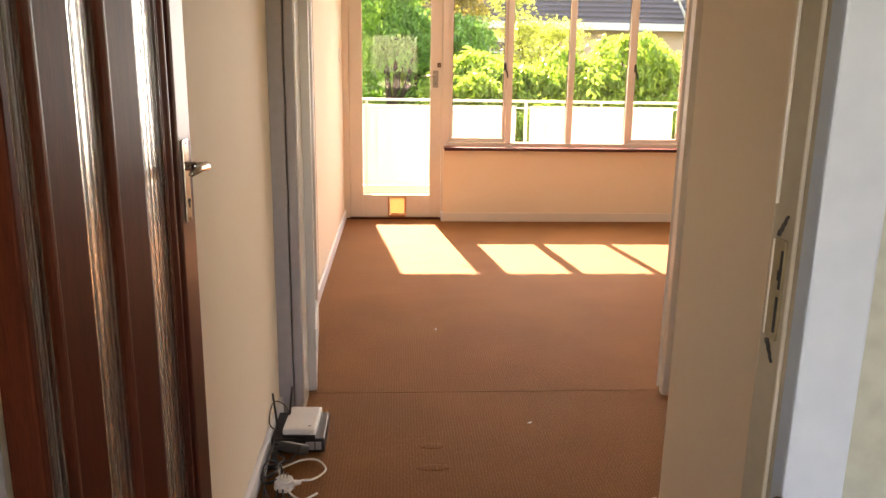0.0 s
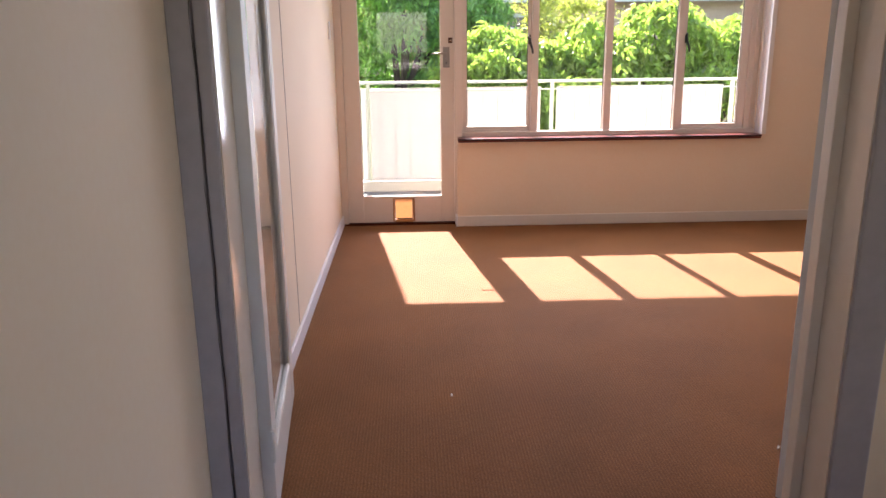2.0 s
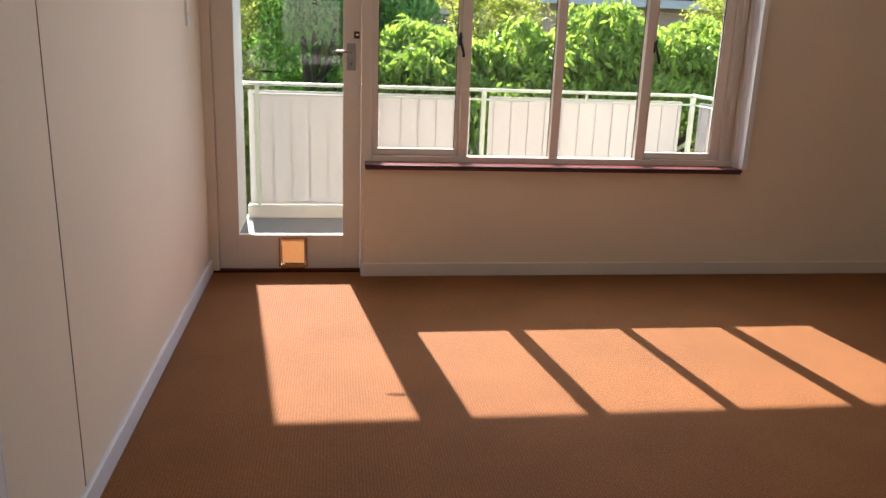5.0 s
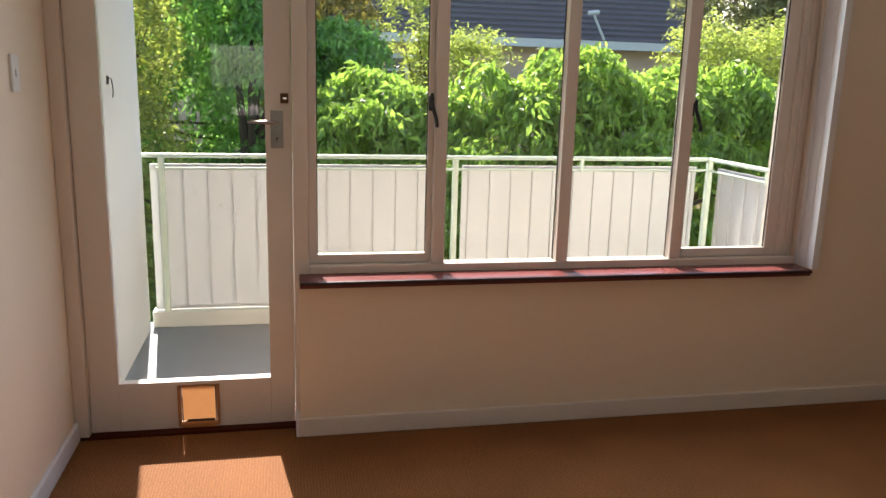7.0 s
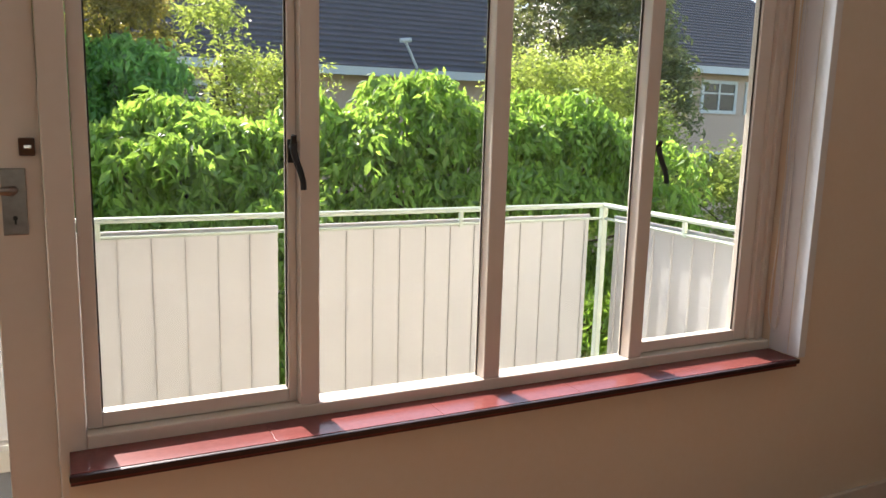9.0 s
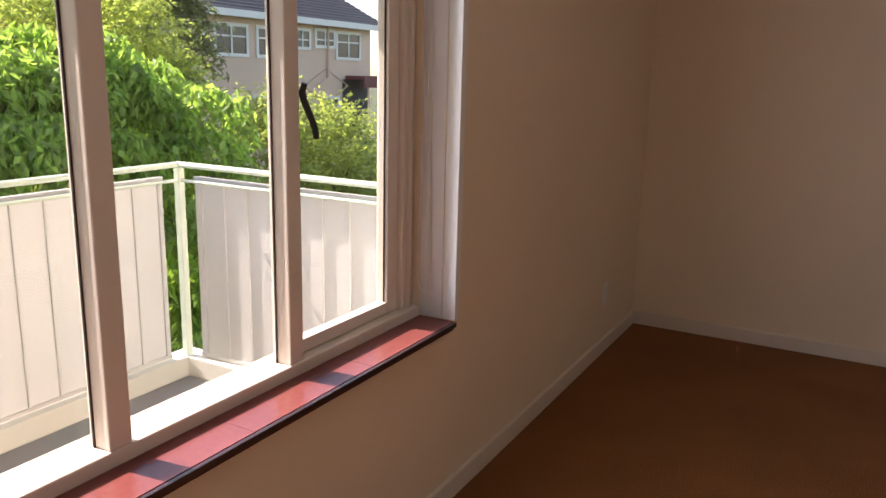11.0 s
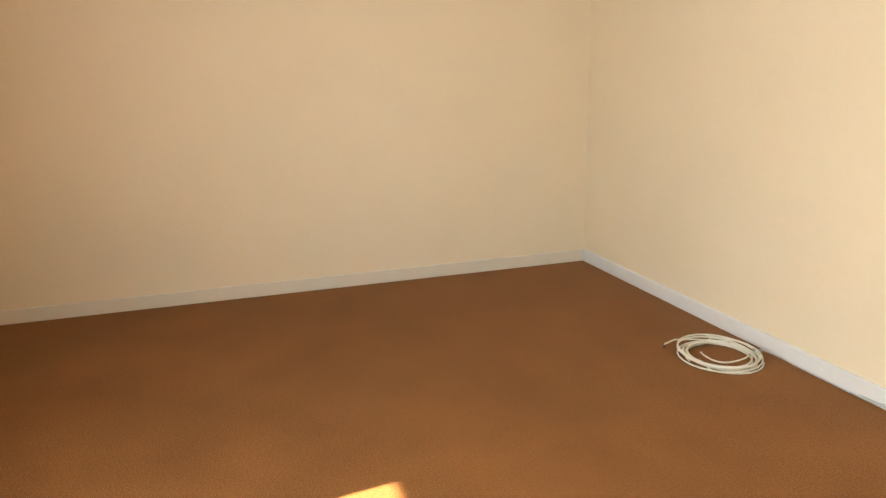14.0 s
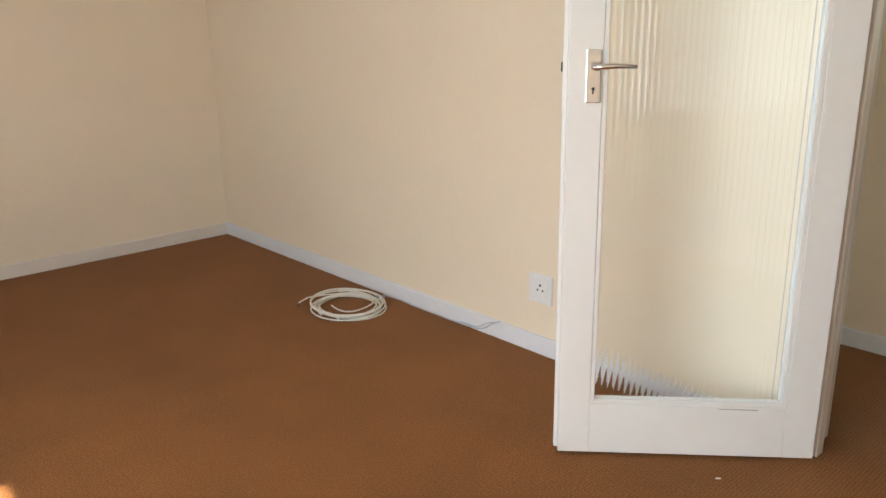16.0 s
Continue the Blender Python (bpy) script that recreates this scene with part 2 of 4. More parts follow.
def tube(bm, points, radius, segments=8):
    """A bent round bar or cable along points."""
    pts = [Vector(p) for p in points]
    rings = []
    for i, p in enumerate(pts):
        d = (pts[min(i + 1, len(pts) - 1)] - pts[max(i - 1, 0)]).normalized()
        q = d.to_track_quat("Z", "Y")
        r = radius(i / (len(pts) - 1)) if callable(radius) else radius
        rings.append([bm.verts.new(p + q @ Vector((math.cos(a) * r, math.sin(a) * r, 0)))
                      for a in (2 * math.pi * k / segments for k in range(segments))])
    for u, v in zip(rings, rings[1:]):
        for k in range(segments):
            bm.faces.new((u[k], u[(k + 1) % segments], v[(k + 1) % segments], v[k]))
    bm.faces.new(rings[0][::-1])
    bm.faces.new(rings[-1])
    return bm


def mesh_from(bm, name, mat, smooth=False):
    me = bpy.data.meshes.new(name)
    bmesh.ops.recalc_face_normals(bm, faces=bm.faces)
    bm.to_mesh(me)
    bm.free()
    me.materials.append(mat)
    if smooth:
        for p in me.polygons:
            p.use_smooth = True
    return me


def part(name, bm, mat, parent, label="", smooth=False):
    ob = new(name, mesh_from(bm, name, mat, smooth))
    ob.parent = parent
    return tagged(ob, label)


def thing(name, label, category, at=(0, 0, 0), turn=0, group="", kind=""):
    ob = new(name)
    ob.matrix_world = pose(*at, 0, 0, turn)
    return tagged(ob, label, category, group, kind)


def struct(name, bm, mat, label, category):
    return tagged(new(name, mesh_from(bm, name, mat)), label, category, kind="structure")


# ---- the rooms ----
XL, XR, YW, YS, YSO, CEIL = -0.445, 5.218, 6.518, 2.70, 2.525, 2.6
XH, YH = 0.865, 1.685          # hall's other wall and its corner
YE0, YE1 = 0.1733, 0.2369       # entry frame depth
WIN_R, HEAD = 2.785, 2.25

struct("floor", boxes((XL, XR, YSO, YW + 0.15, -0.06, 0.0), (XL, 3.1, YH - 0.12, YSO, -0.06, 0.0), (XL, XH + 0.12, YE1, YH - 0.12, -0.06, 0.0)), M_CARPET, "brown ribbed wall-to-wall carpet", "carpet")
struct("ceiling", boxes((XL - 0.2, XR + 0.2, YE0 - 0.1, 6.82, CEIL, CEIL + 0.15)), M_CEIL, "plain white painted ceiling", "ceiling")
struct("wall_west", boxes((XL - 0.2, XL, YE0 - 0.3, 6.64, -0.1, CEIL)), M_WALL, "cream painted plaster wall", "wall")
struct("wall_east", boxes((XR, XR + 0.2, YSO, 6.82, -0.1, CEIL)), M_WALL, "cream painted plaster wall", "wall")
struct("wall_north", boxes((0.462, WIN_R, YW, 6.82, -0.1, 0.655), (WIN_R, XR, YW, 6.755, -0.1, CEIL), (XL, WIN_R, YW, 6.82, HEAD, CEIL)),
       M_WALL, "cream painted plaster wall under and beside the window", "wall")
struct("wall_south", boxes((1.35, XR, YSO, YS, -0.1, CEIL), (XL, 1.35, YSO, YS, 2.16, CEIL)), M_WALL, "cream painted plaster wall", "wall")
struct("wall_passage", boxes((XH + 0.12, 3.0, YH - 0.12, YH, -0.1, CEIL)), M_WALL, "cream painted plaster wall of the passage", "wall")
# Unseen passage end, left open below the lintel to let daylight into the hall.
struct("unseen_passage_lintel", boxes((3.0, 3.1, YH - 0.12, YSO, 2.1, CEIL)), M_WALL, "unseen cream painted lintel over an added light opening", "wall")
struct("wall_hall", boxes((XH, XH + 0.12, YE1 - 0.1, YH, -0.1, CEIL)),
       M_WALL, "cream painted plaster wall of the hall", "wall")
struct("wall_entry", boxes((0.4415, XH + 0.6, YE0 - 0.018, YE1 - 0.016, -0.1, CEIL), (XL, 0.4415, YE0 - 0.018, YE1 - 0.016, 2.12, CEIL)), M_GREYWALL,
       "grey-green painted wall round the entry door", "wall")
# window reveal, painted white, with a cool tint for the sky's light
struct("window_reveal", boxes((WIN_R - 0.002, WIN_R + 0.004, YW + 0.002, 6.60, 0.687, HEAD)), M_SKYLIT_TRIM, "white painted window reveal", "trim")

struct("window_casing", boxes((WIN_R - 0.004, WIN_R + 0.030, 6.468, 6.516, 0.687, HEAD), bevel=0.003), M_GLOSS, "white painted casing beside the window", "trim")


def skirting(name, x0, x1, y0, y1, mat=M_SKYLIT_TRIM):
    bm = boxes((x0, x1, y0, y1, 0.0, 0.082), bevel=0.006)
    struct(name, bm, mat, "white painted wooden skirting board", "skirting board")


# Same white boards: skylit ones tinted cool, north and east cream for carpet bounce.
skirting("baseboard_west", XL, XL + 0.018, 2.735, 6.60)
skirting("baseboard_hall", XL, XL + 0.018, 1.28, YSO - 0.02)
skirting("baseboard_north", 0.455, XR - 0.018, YW - 0.018, YW, M_JOIN)
skirting("baseboard_pier", 0.444, 0.462, YW - 0.018, 6.60)
skirting("baseboard_east", XR - 0.018, XR, YS + 0.018, YW, M_JOIN)
skirting("baseboard_south", 1.36, XR, YS, YS + 0.018)
skirting("baseboard_passage", XH, 3.0, YH, YH + 0.018)
skirting("baseboard_hall_side", XH - 0.018, XH, YE1 + 0.002, YH + 0.018)

# ---- double door frame between hall and living room ----
fr = thing("door_1", "white painted double door frame with a cracked joint", "door frame", kind="structure")
part("jamb", boxes((XL, -0.388, YSO - 0.008, YS, 0, 2.16), bevel=0.004), M_FRAME_SHADED, fr)
part("jamb", boxes((-0.384, -0.348, YSO - 0.004, YS - 0.002, 0, 2.10), bevel=0.006), M_FRAME_SHADED, fr)
# Thin pale strips added as the lit inner faces of both jambs.
part("lit_jamb_face", boxes((-0.3485, -0.3445, YSO + 0.006, YS - 0.012, 0, 2.06), bevel=0.001), M_JAMB_LIT, fr, "glossy inner face of the jamb, coloured lighter for the light it catches")
part("lit_jamb_face", boxes((1.2445, 1.2485, YSO + 0.006, YS - 0.012, 0, 2.06), bevel=0.001), M_JAMB_LIT, fr, "glossy inner face of the jamb, coloured lighter for the light it catches")
part("crack", tube(bmesh.new(), [(-0.386 + 0.005 * math.sin(k * 1.7), YSO - 0.007, 0.05 + k * 0.1) for k in range(20)], 0.0012, 4), M_CRACK, fr, "dark crack in the paint")
part("jamb", boxes((1.248, 1.352, YSO - 0.004, YS - 0.002, 0, 2.16), bevel=0.005), M_FRAME_SHADED, fr)
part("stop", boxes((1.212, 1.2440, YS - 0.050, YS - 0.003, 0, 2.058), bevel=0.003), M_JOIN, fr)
part("head", boxes((-0.388, 1.248, YSO - 0.004, YS, 2.06, 2.16), bevel=0.004), M_FRAME_SHADED, fr)
part("threshold_seam", boxes((-0.33, 1.245, YS + 0.010, YS + 0.014, -0.002, 0.0012)), M_SEAM, fr, "brown carpet joint in the doorway")


def reeded_pane(w, h, pitch=0.0185, t=0.005):
    """Glass with round vertical reeds on one face."""
    n = int(w / pitch) * 8
    front, back = [], []
    bm = bmesh.new()
    for i in range(n + 1):
        x = w * i / n
        y = -t - 0.0024 * abs(math.sin(math.pi * x / pitch))
        front.append((bm.verts.new((x, y, 0)), bm.verts.new((x, y, h))))
        back.append((bm.verts.new((x, 0, 0)), bm.verts.new((x, 0, h))))
    for i in range(n):
        bm.faces.new((front[i][0], front[i + 1][0], front[i + 1][1], front[i][1]))
        bm.faces.new((back[i][0], back[i][1], back[i + 1][1], back[i + 1][0]))
        bm.faces.new((front[i][1], front[i + 1][1], back[i + 1][1], back[i][1]))
        bm.faces.new((front[i][0], back[i][0], back[i + 1][0], front[i + 1][0]))
    for i in (0, n):
        bm.faces.new((front[i][0], front[i][1], back[i][1], back[i][0]))
    return bm


def lever_set(parent, x, z, y, side, toward, plate_h=0.15, mat=None, plate_w=0.042):
    """A back plate with a lever. side: -1 or 1 along local y; toward: lever's way along local x."""
    mat = mat or M_CHROME
    pl = part("lock_plate", boxes((x - plate_w / 2, x + plate_w / 2, y, y + side * 0.006, z - plate_h * 0.68, z + plate_h * 0.32), bevel=0.002), mat, parent, "polished metal lock plate")
    bm = bmesh.new()
    rod(bm, (x, y, z), (x, y + side * 0.045, z), 0.0095, 0.008, 14)
    tube(bm, [(x, y + side * 0.043, z), (x + toward * 0.02, y + side * 0.047, z + 0.001), (x + toward * 0.06, y + side * 0.045, z + 0.003), (x + toward * 0.115, y + side * 0.043, z + 0.0)],
         lambda f: 0.0105 - 0.005 * f, 10)
    part("lever", bm, mat, parent, "polished metal lever handle", smooth=True)
    bm = bmesh.new()
    rod(bm, (x, y + side * 0.0055, z - plate_h * 0.42), (x, y + side * 0.0075, z - plate_h * 0.42), 0.005, segments=12)
    box(bm, x - 0.002, x + 0.002, y + side * 0.0055, y + side * 0.0073, z - plate_h * 0.42 - 0.014, z - plate_h * 0.42)
    part("keyhole", bm, M_DARK, pl)
    for dz in (0.28, -0.64):
        bm = rod(bmesh.new(), (x, y + side * 0.0055, z + plate_h * dz), (x, y + side * 0.0075, z + plate_h * dz), 0.003, segments=8)
        part("screw", bm, mat, pl)


def glazed_leaf(name, label, at, turn, w, flip=1, lever=True):
    """A white leaf with one tall reeded pane. Local x runs from the hinge; the moulded face looks to flip * -y."""
    ob = thing(name, label, "door", at, turn)
    t, h, st, bot, top = 0.042, 2.03, 0.100, 0.188, 0.10
    y0, y1 = (0, t)
    z0 = 0.012
    part("stile", boxes((0, st, y0, y1, z0, h), bevel=0.003), M_GLOSS, ob)
    part("stile", boxes((w - st, w, y0, y1, z0, h), bevel=0.003), M_GLOSS, ob)
    part("bottom_rail", boxes((st, w - st, y0 + 0.001, y1 - 0.001, z0, bot), bevel=0.002), M_GLOSS, ob)
    part("top_rail", boxes((st, w - st, y0 + 0.001, y1 - 0.001, h - top, h), bevel=0.002), M_GLOSS, ob)
    for yy in (0.009, t - 0.009):
        bm = boxes((st, st + 0.014, yy - 0.006, yy + 0.006, bot, h - top), (w - st - 0.014, w - st, yy - 0.006, yy + 0.006, bot, h - top),
                   (st + 0.014, w - st - 0.014, yy - 0.006, yy + 0.006, bot, bot + 0.014), (st + 0.014, w - st - 0.014, yy - 0.006, yy + 0.006, h - top - 0.014, h - top), bevel=0.003)
        part("glazing_bead", bm, M_GLOSS, ob)
    pane = part("pane", reeded_pane(w - 2 * st - 0.01, h - top - bot - 0.01), M_REED, ob, "vertically reeded obscure glass")
    if lever:
        pane.matrix_local = pose(st + 0.005, t / 2 + 0.003, bot + 0.005)
    else:
        pane.matrix_local = pose(w - st - 0.005, t / 2 - 0.003, bot + 0.005, 0, 0, 180)
    pane.visible_shadow = False
    if lever:
        part("paint_crack", boxes((0.185, 0.245, y1 - 0.0006, y1 + 0.0005, bot - 0.0095, bot - 0.0080), (0.245, 0.31, y1 - 0.0006, y1 + 0.0004, bot - 0.0088, bot - 0.0080)), M_CRACK, ob, "hairline crack in the paint")
        lever_set(ob, w - st / 2 - 0.022, 1.25, y1 if flip > 0 else y0, 1 if flip > 0 else -1, -1)
    part("rebate", boxes((w, w + 0.012, 0.0, t * 0.5, z0 + 0.006, h), bevel=0.002), M_GLOSS, ob)
    bm = boxes((w + 0.010, w + 0.0135, 0.004, t * 0.5 - 0.003, 1.12, 1.30), bevel=0.0005)
    fore = part("lock_forend", bm, M_GLOSS, ob)
    part("latch", boxes((w + 0.013, w + 0.018, 0.006, t * 0.5 - 0.005, 1.235, 1.262), bevel=0.002), M_IRON, fore, "dark latch bolt")
    bm = bmesh.new()
    for zz in (0.25, 1.75):
        rod(bm, (-0.004, y0 + 0.0, zz - 0.05), (-0.004, y0 + 0.0, zz + 0.05), 0.006)
    part("hinge", bm, M_GLOSS, ob)
    return ob


def aim(a, b):
    return math.degrees(math.atan2(b[1] - a[1], b[0] - a[0]))


# one leaf stands along the west wall, the other is folded back towards the south wall
glazed_leaf("glazed_door", "white painted door leaf with reeded glass, open along the wall", (-0.312, 2.712, 0), aim((-0.312, 2.712), (-0.386, 3.560)), 0.840, flip=1, lever=False)
leaf_r = glazed_leaf("glazed_door", "white painted door leaf with reeded glass and chrome lever, standing open", (1.212, 2.732, 0), aim((1.206, 2.732), (1.802, 3.282)), 0.813, flip=1)
leaf_r.matrix_world = leaf_r.matrix_world @ pose(0, -0.042, 0)

# ---- balcony door and window joinery ----
YJ0, YJ1 = 6.635, 6.68
bd = thing("door_2", "white painted glazed balcony door with a pet flap, closed", "door", kind="structure")
part("frame", boxes((XL, -0.392, 6.60, 6.70, 0, HEAD), bevel=0.004), M_JOIN, bd)
part("frame", boxes((0.445, 0.505, 6.60, 6.70, 0, HEAD), bevel=0.004), M_JOIN, bd)
part("frame", boxes((-0.392, 0.445, 6.60, 6.70, 2.12, HEAD), bevel=0.004), M_JOIN, bd)
part("stile", boxes((-0.390, -0.273, YJ0, YJ1, 0.014, 2.118), bevel=0.004), M_JOIN, bd)
part("stile", boxes((0.339, 0.443, YJ0, YJ1, 0.014, 2.118), bevel=0.004), M_JOIN, bd)
part("bottom_rail", boxes((-0.273, -0.040, YJ0 + 0.001, YJ1 - 0.001, 0.014, 0.223), (0.122, 0.339, YJ0 + 0.001, YJ1 - 0.001, 0.014, 0.223),
                          (-0.040, 0.122, YJ0 + 0.001, YJ1 - 0.001, 0.205, 0.223), (-0.040, 0.122, YJ0 + 0.001, YJ1 - 0.001, 0.014, 0.028)), M_JOIN, bd)
part("top_rail", boxes((-0.273, 0.339, YJ0 + 0.001, YJ1 - 0.001, 2.02, 2.118), bevel=0.003), M_JOIN, bd)
pane = part("pane", boxes((-0.277, 0.343, 6.656, 6.660, 0.219, 2.024)), M_GLASS, bd, "clear window glass")
pane.visible_shadow = False
part("threshold", boxes((XL, 0.462, 6.595, 6.82, -0.05, 0.012), bevel=0.004), M_WOOD, bd, "dark wooden threshold")
flap = part("pet_flap", boxes((-0.028, 0.110, YJ0 + 0.012, YJ0 + 0.016, 0.040, 0.196), bevel=0.0015), M_AMBER, bd, "amber translucent pet flap")
part("flap_frame", boxes((-0.044, -0.031, YJ0 - 0.010, YJ0 + 0.02, 0.022, 0.207), (0.113, 0.126, YJ0 - 0.010, YJ0 + 0.02, 0.022, 0.207),
                         (-0.031, 0.113, YJ0 - 0.012, YJ0 + 0.02, 0.016, 0.038), (-0.031, 0.113, YJ0 - 0.006, YJ0 + 0.02, 0.199, 0.208), bevel=0.005),
     board_material("tan_plastic", (0.52, 0.26, 0.10), 0.25), flap, "tan plastic frame round the flap")
part("seal", boxes((-0.029, -0.0255, YJ0 + 0.004, YJ0 + 0.012, 0.040, 0.150), (0.1075, 0.111, YJ0 + 0.004, YJ0 + 0.012, 0.040, 0.196), (-0.010, 0.104, YJ0 + 0.002, YJ0 + 0.012, 0.040, 0.046), bevel=0.001), M_CRACK, flap, "dark seal line")
# Chrome coloured dark, to show the lever against the bright glass.
lever_set(bd, 0.385, 1.306, YJ0, -1, -1, plate_h=0.15, plate_w=0.05, mat=material("backlit_chrome", (0.34, 0.30, 0.27), rough=0.3, metal=1.0, vary=0.2, scale=20))
bolt = part("night_latch", boxes((0.400, 0.432, YJ0 - 0.012, YJ0, 1.382, 1.422), bevel=0.003), material("dark_bronze", (0.10, 0.05, 0.03), rough=0.4, metal=0.6), bd, "dark bronze night latch")
part("knob", boxes((0.410, 0.426, YJ0 - 0.02, YJ0 - 0.011, 1.397, 1.407), bevel=0.002), M_CHROME, bolt)
bm = bmesh.new()
for zz in (0.3, 1.85):
    rod(bm, (-0.391, YJ0 - 0.004, zz - 0.045), (-0.391, YJ0 - 0.004, zz + 0.045), 0.006)
part("hinge", bm, M_JOIN, bd)

wd = thing("window_1", "white painted timber window with four tall panes", "window", kind="structure")
Z0 = 0.685
part("window_frame", boxes((0.505, WIN_R, 6.602, 6.675, Z0 - 0.02, 0.718), bevel=0.005), M_JOIN, wd)
part("window_frame", boxes((0.507, WIN_R - 0.004, 6.602, 6.72, HEAD - 0.05, HEAD), bevel=0.004), M_JOIN, wd)
part("window_frame", boxes((2.700, WIN_R - 0.003, 6.632, 6.72, 0.718, HEAD - 0.05), bevel=0.005), M_JOIN, wd)
for x0, x1, y0, y1 in ((2.700, 2.709, 6.622, 6.6335), (2.738, 2.749, 6.618, 6.6335)):
    part("moulding", boxes((x0, x1, y0, y1, 0.719, HEAD - 0.051), bevel=0.0025), M_JOIN, wd)
for x0, x1 in ((1.028, 1.080), (1.588, 1.642), (2.136, 2.188)):
    part("mullion", boxes((x0, x1, 6.605, 6.664, 0.718, HEAD - 0.05), bevel=0.004), M_JOIN, wd)
for x0, x1, a, c in ((0.507, 1.026, 0.034, 0.022), (2.190, 2.698, 0.022, 0.058)):
    sash = part("casement", boxes((x0, x0 + a, 6.637, 6.676, 0.720, HEAD - 0.052), (x1 - c, x1, 6.637, 6.676, 0.720, HEAD - 0.052),
                                  (x0 + a, x1 - c, 6.638, 6.675, 0.720, 0.758), (x0 + a, x1 - c, 6.638, 6.675, HEAD - 0.09, HEAD - 0.052), bevel=0.003), M_JOIN, wd)
    pane = part("pane", boxes((x0 + a - 0.004, x1 - c + 0.004, 6.652, 6.656, 0.754, HEAD - 0.086)), M_GLASS, sash, "clear window glass")
    pane.visible_shadow = False
    part("putty_line", boxes((x0 + a, x0 + a + 0.004, 6.648, 6.652, 0.758, HEAD - 0.09), (x1 - c - 0.004, x1 - c, 6.648, 6.652, 0.758, HEAD - 0.09)), M_CRACK, sash, "thin dark seal round the glass")
for x0, x1 in ((1.080, 1.588), (1.642, 2.136)):
    pane = part("pane", boxes((x0 - 0.003, x1 + 0.003, 6.652, 6.656, 0.714, HEAD - 0.047)), M_GLASS, wd, "clear window glass")
    pane.visible_shadow = False
    part("putty_line", boxes((x0, x0 + 0.004, 6.648, 6.652, 0.718, HEAD - 0.05), (x1 - 0.004, x1, 6.648, 6.652, 0.718, HEAD - 0.05)), M_CRACK, wd, "thin dark seal round the glass")
for x in (1.012, 2.200):
    bm = boxes((x - 0.009, x + 0.009, 6.628, 6.637, 1.365, 1.425), bevel=0.003)
    tube(bm, [(x, 6.630, 1.405), (x, 6.606, 1.412), (x - 0.002, 6.598, 1.430), (x - 0.002, 6.596, 1.436)], 0.0075, 8)
    tube(bm, [(x, 6.608, 1.420), (x - 0.001, 6.600, 1.395), (x + 0.004, 6.592, 1.370), (x + 0.012, 6.585, 1.345), (x + 0.017, 6.580, 1.322), (x + 0.018, 6.578, 1.300)], lambda f: 0.0095 - 0.002 * f, 8)
    part("casement_catch", bm, M_IRON, wd, "black iron casement catch")

# ---- balcony ----
struct("balcony_floor", boxes((-0.6, 3.32, 6.822, 8.30, -0.25, -0.03)), M_CONC, "grey painted concrete balcony floor", "balcony floor")
struct("balcony_slab_above", boxes((-0.9, 3.6, 6.82, 7.861, 2.45, 2.67)), M_EXT, "white plastered slab over the balcony", "balcony slab")
struct("balcony_side_wall", boxes((-0.65, -0.395, 6.70, 7.862, -0.25, 2.45), (-0.65, -0.395, 7.862, 8.165, -0.25, 2.95)), M_EXT, "white rough plastered side wall of the balcony", "wall")
struct("wall_outer", boxes((WIN_R + 0.002, WIN_R + 0.55, 6.757, 6.775, -0.25, 2.45)), M_EXT, "white rough plastered outer wall", "wall")
hook = thing("door_hook", "small dark metal door hook on the balcony wall", "hook")
bm = boxes((-0.395, -0.388, 7.355, 7.385, 1.43, 1.47), bevel=0.002)
tube(bm, [(-0.388, 7.37, 1.46), (-0.375, 7.37, 1.455), (-0.37, 7.373, 1.40), (-0.375, 7.375, 1.37)], 0.003, 6)
part("hook", bm, M_IRON, hook)

YR = 8.209
rl = thing("balcony_railing", "pale green metal balcony railing with white boards", "railing")
XC = 3.25
part("top_rail", tube(bmesh.new(), [(-0.41, YR, 1.020), (XC, YR, 1.020)], 0.014, 8), M_RAIL, rl)
part("top_rail", tube(bmesh.new(), [(XC, YR, 1.020), (XC, 6.90, 1.020)], 0.014, 8), M_RAIL, rl)
part("lower_rail", tube(bmesh.new(), [(-0.33, YR, 0.945), (XC, YR, 0.945)], 0.008, 8), M_RAIL, rl)
part("lower_rail", tube(bmesh.new(), [(XC, YR, 0.945), (XC, 6.90, 0.945)], 0.008, 8), M_RAIL, rl)
for x in (-0.296, 1.479, XC):
    part("post", boxes((x - 0.017, x + 0.017, YR - 0.017, YR + 0.017, -0.03, 1.01), bevel=0.003), M_RAIL, rl)
for x in (0.6, 2.33):
    part("post", boxes((x - 0.010, x + 0.010, YR - 0.010, YR + 0.010, 0.93, 1.01), bevel=0.003), M_RAIL, rl)
part("post", boxes((XC - 0.010, XC + 0.010, 7.55, 7.57, 0.93, 1.01), bevel=0.003), M_RAIL, rl)


def rib_board(x0, x1, z0, z1, pitch):
    """A folded sheet: flat pans between narrow raised seams, with a plain strip along the top."""
    bm = boxes((x0, x1, -0.004, 0.004, z0, z1), (x0, x1, -0.012, -0.004, z1 - 0.035, z1), (x0, x1, -0.010, -0.004, z0, z0 + 0.02))
    x = x0 + 0.042
    while x < x1 - 0.01:
        box(bm, x - 0.0035, x + 0.0035, -0.013, -0.004, z0 + 0.02, z1 - 0.035)
        x += pitch
    return bm


for x0, x1 in ((-0.365, 1.374), (1.530, 3.168)):
    b = part("board", rib_board(x0, x1, 0.075, 0.968, 0.1425), M_BALC, rl, "white ribbed board, scuffed")
    b.matrix_local = pose(0, YR + 0.03, 0)
r = random.Random(12)
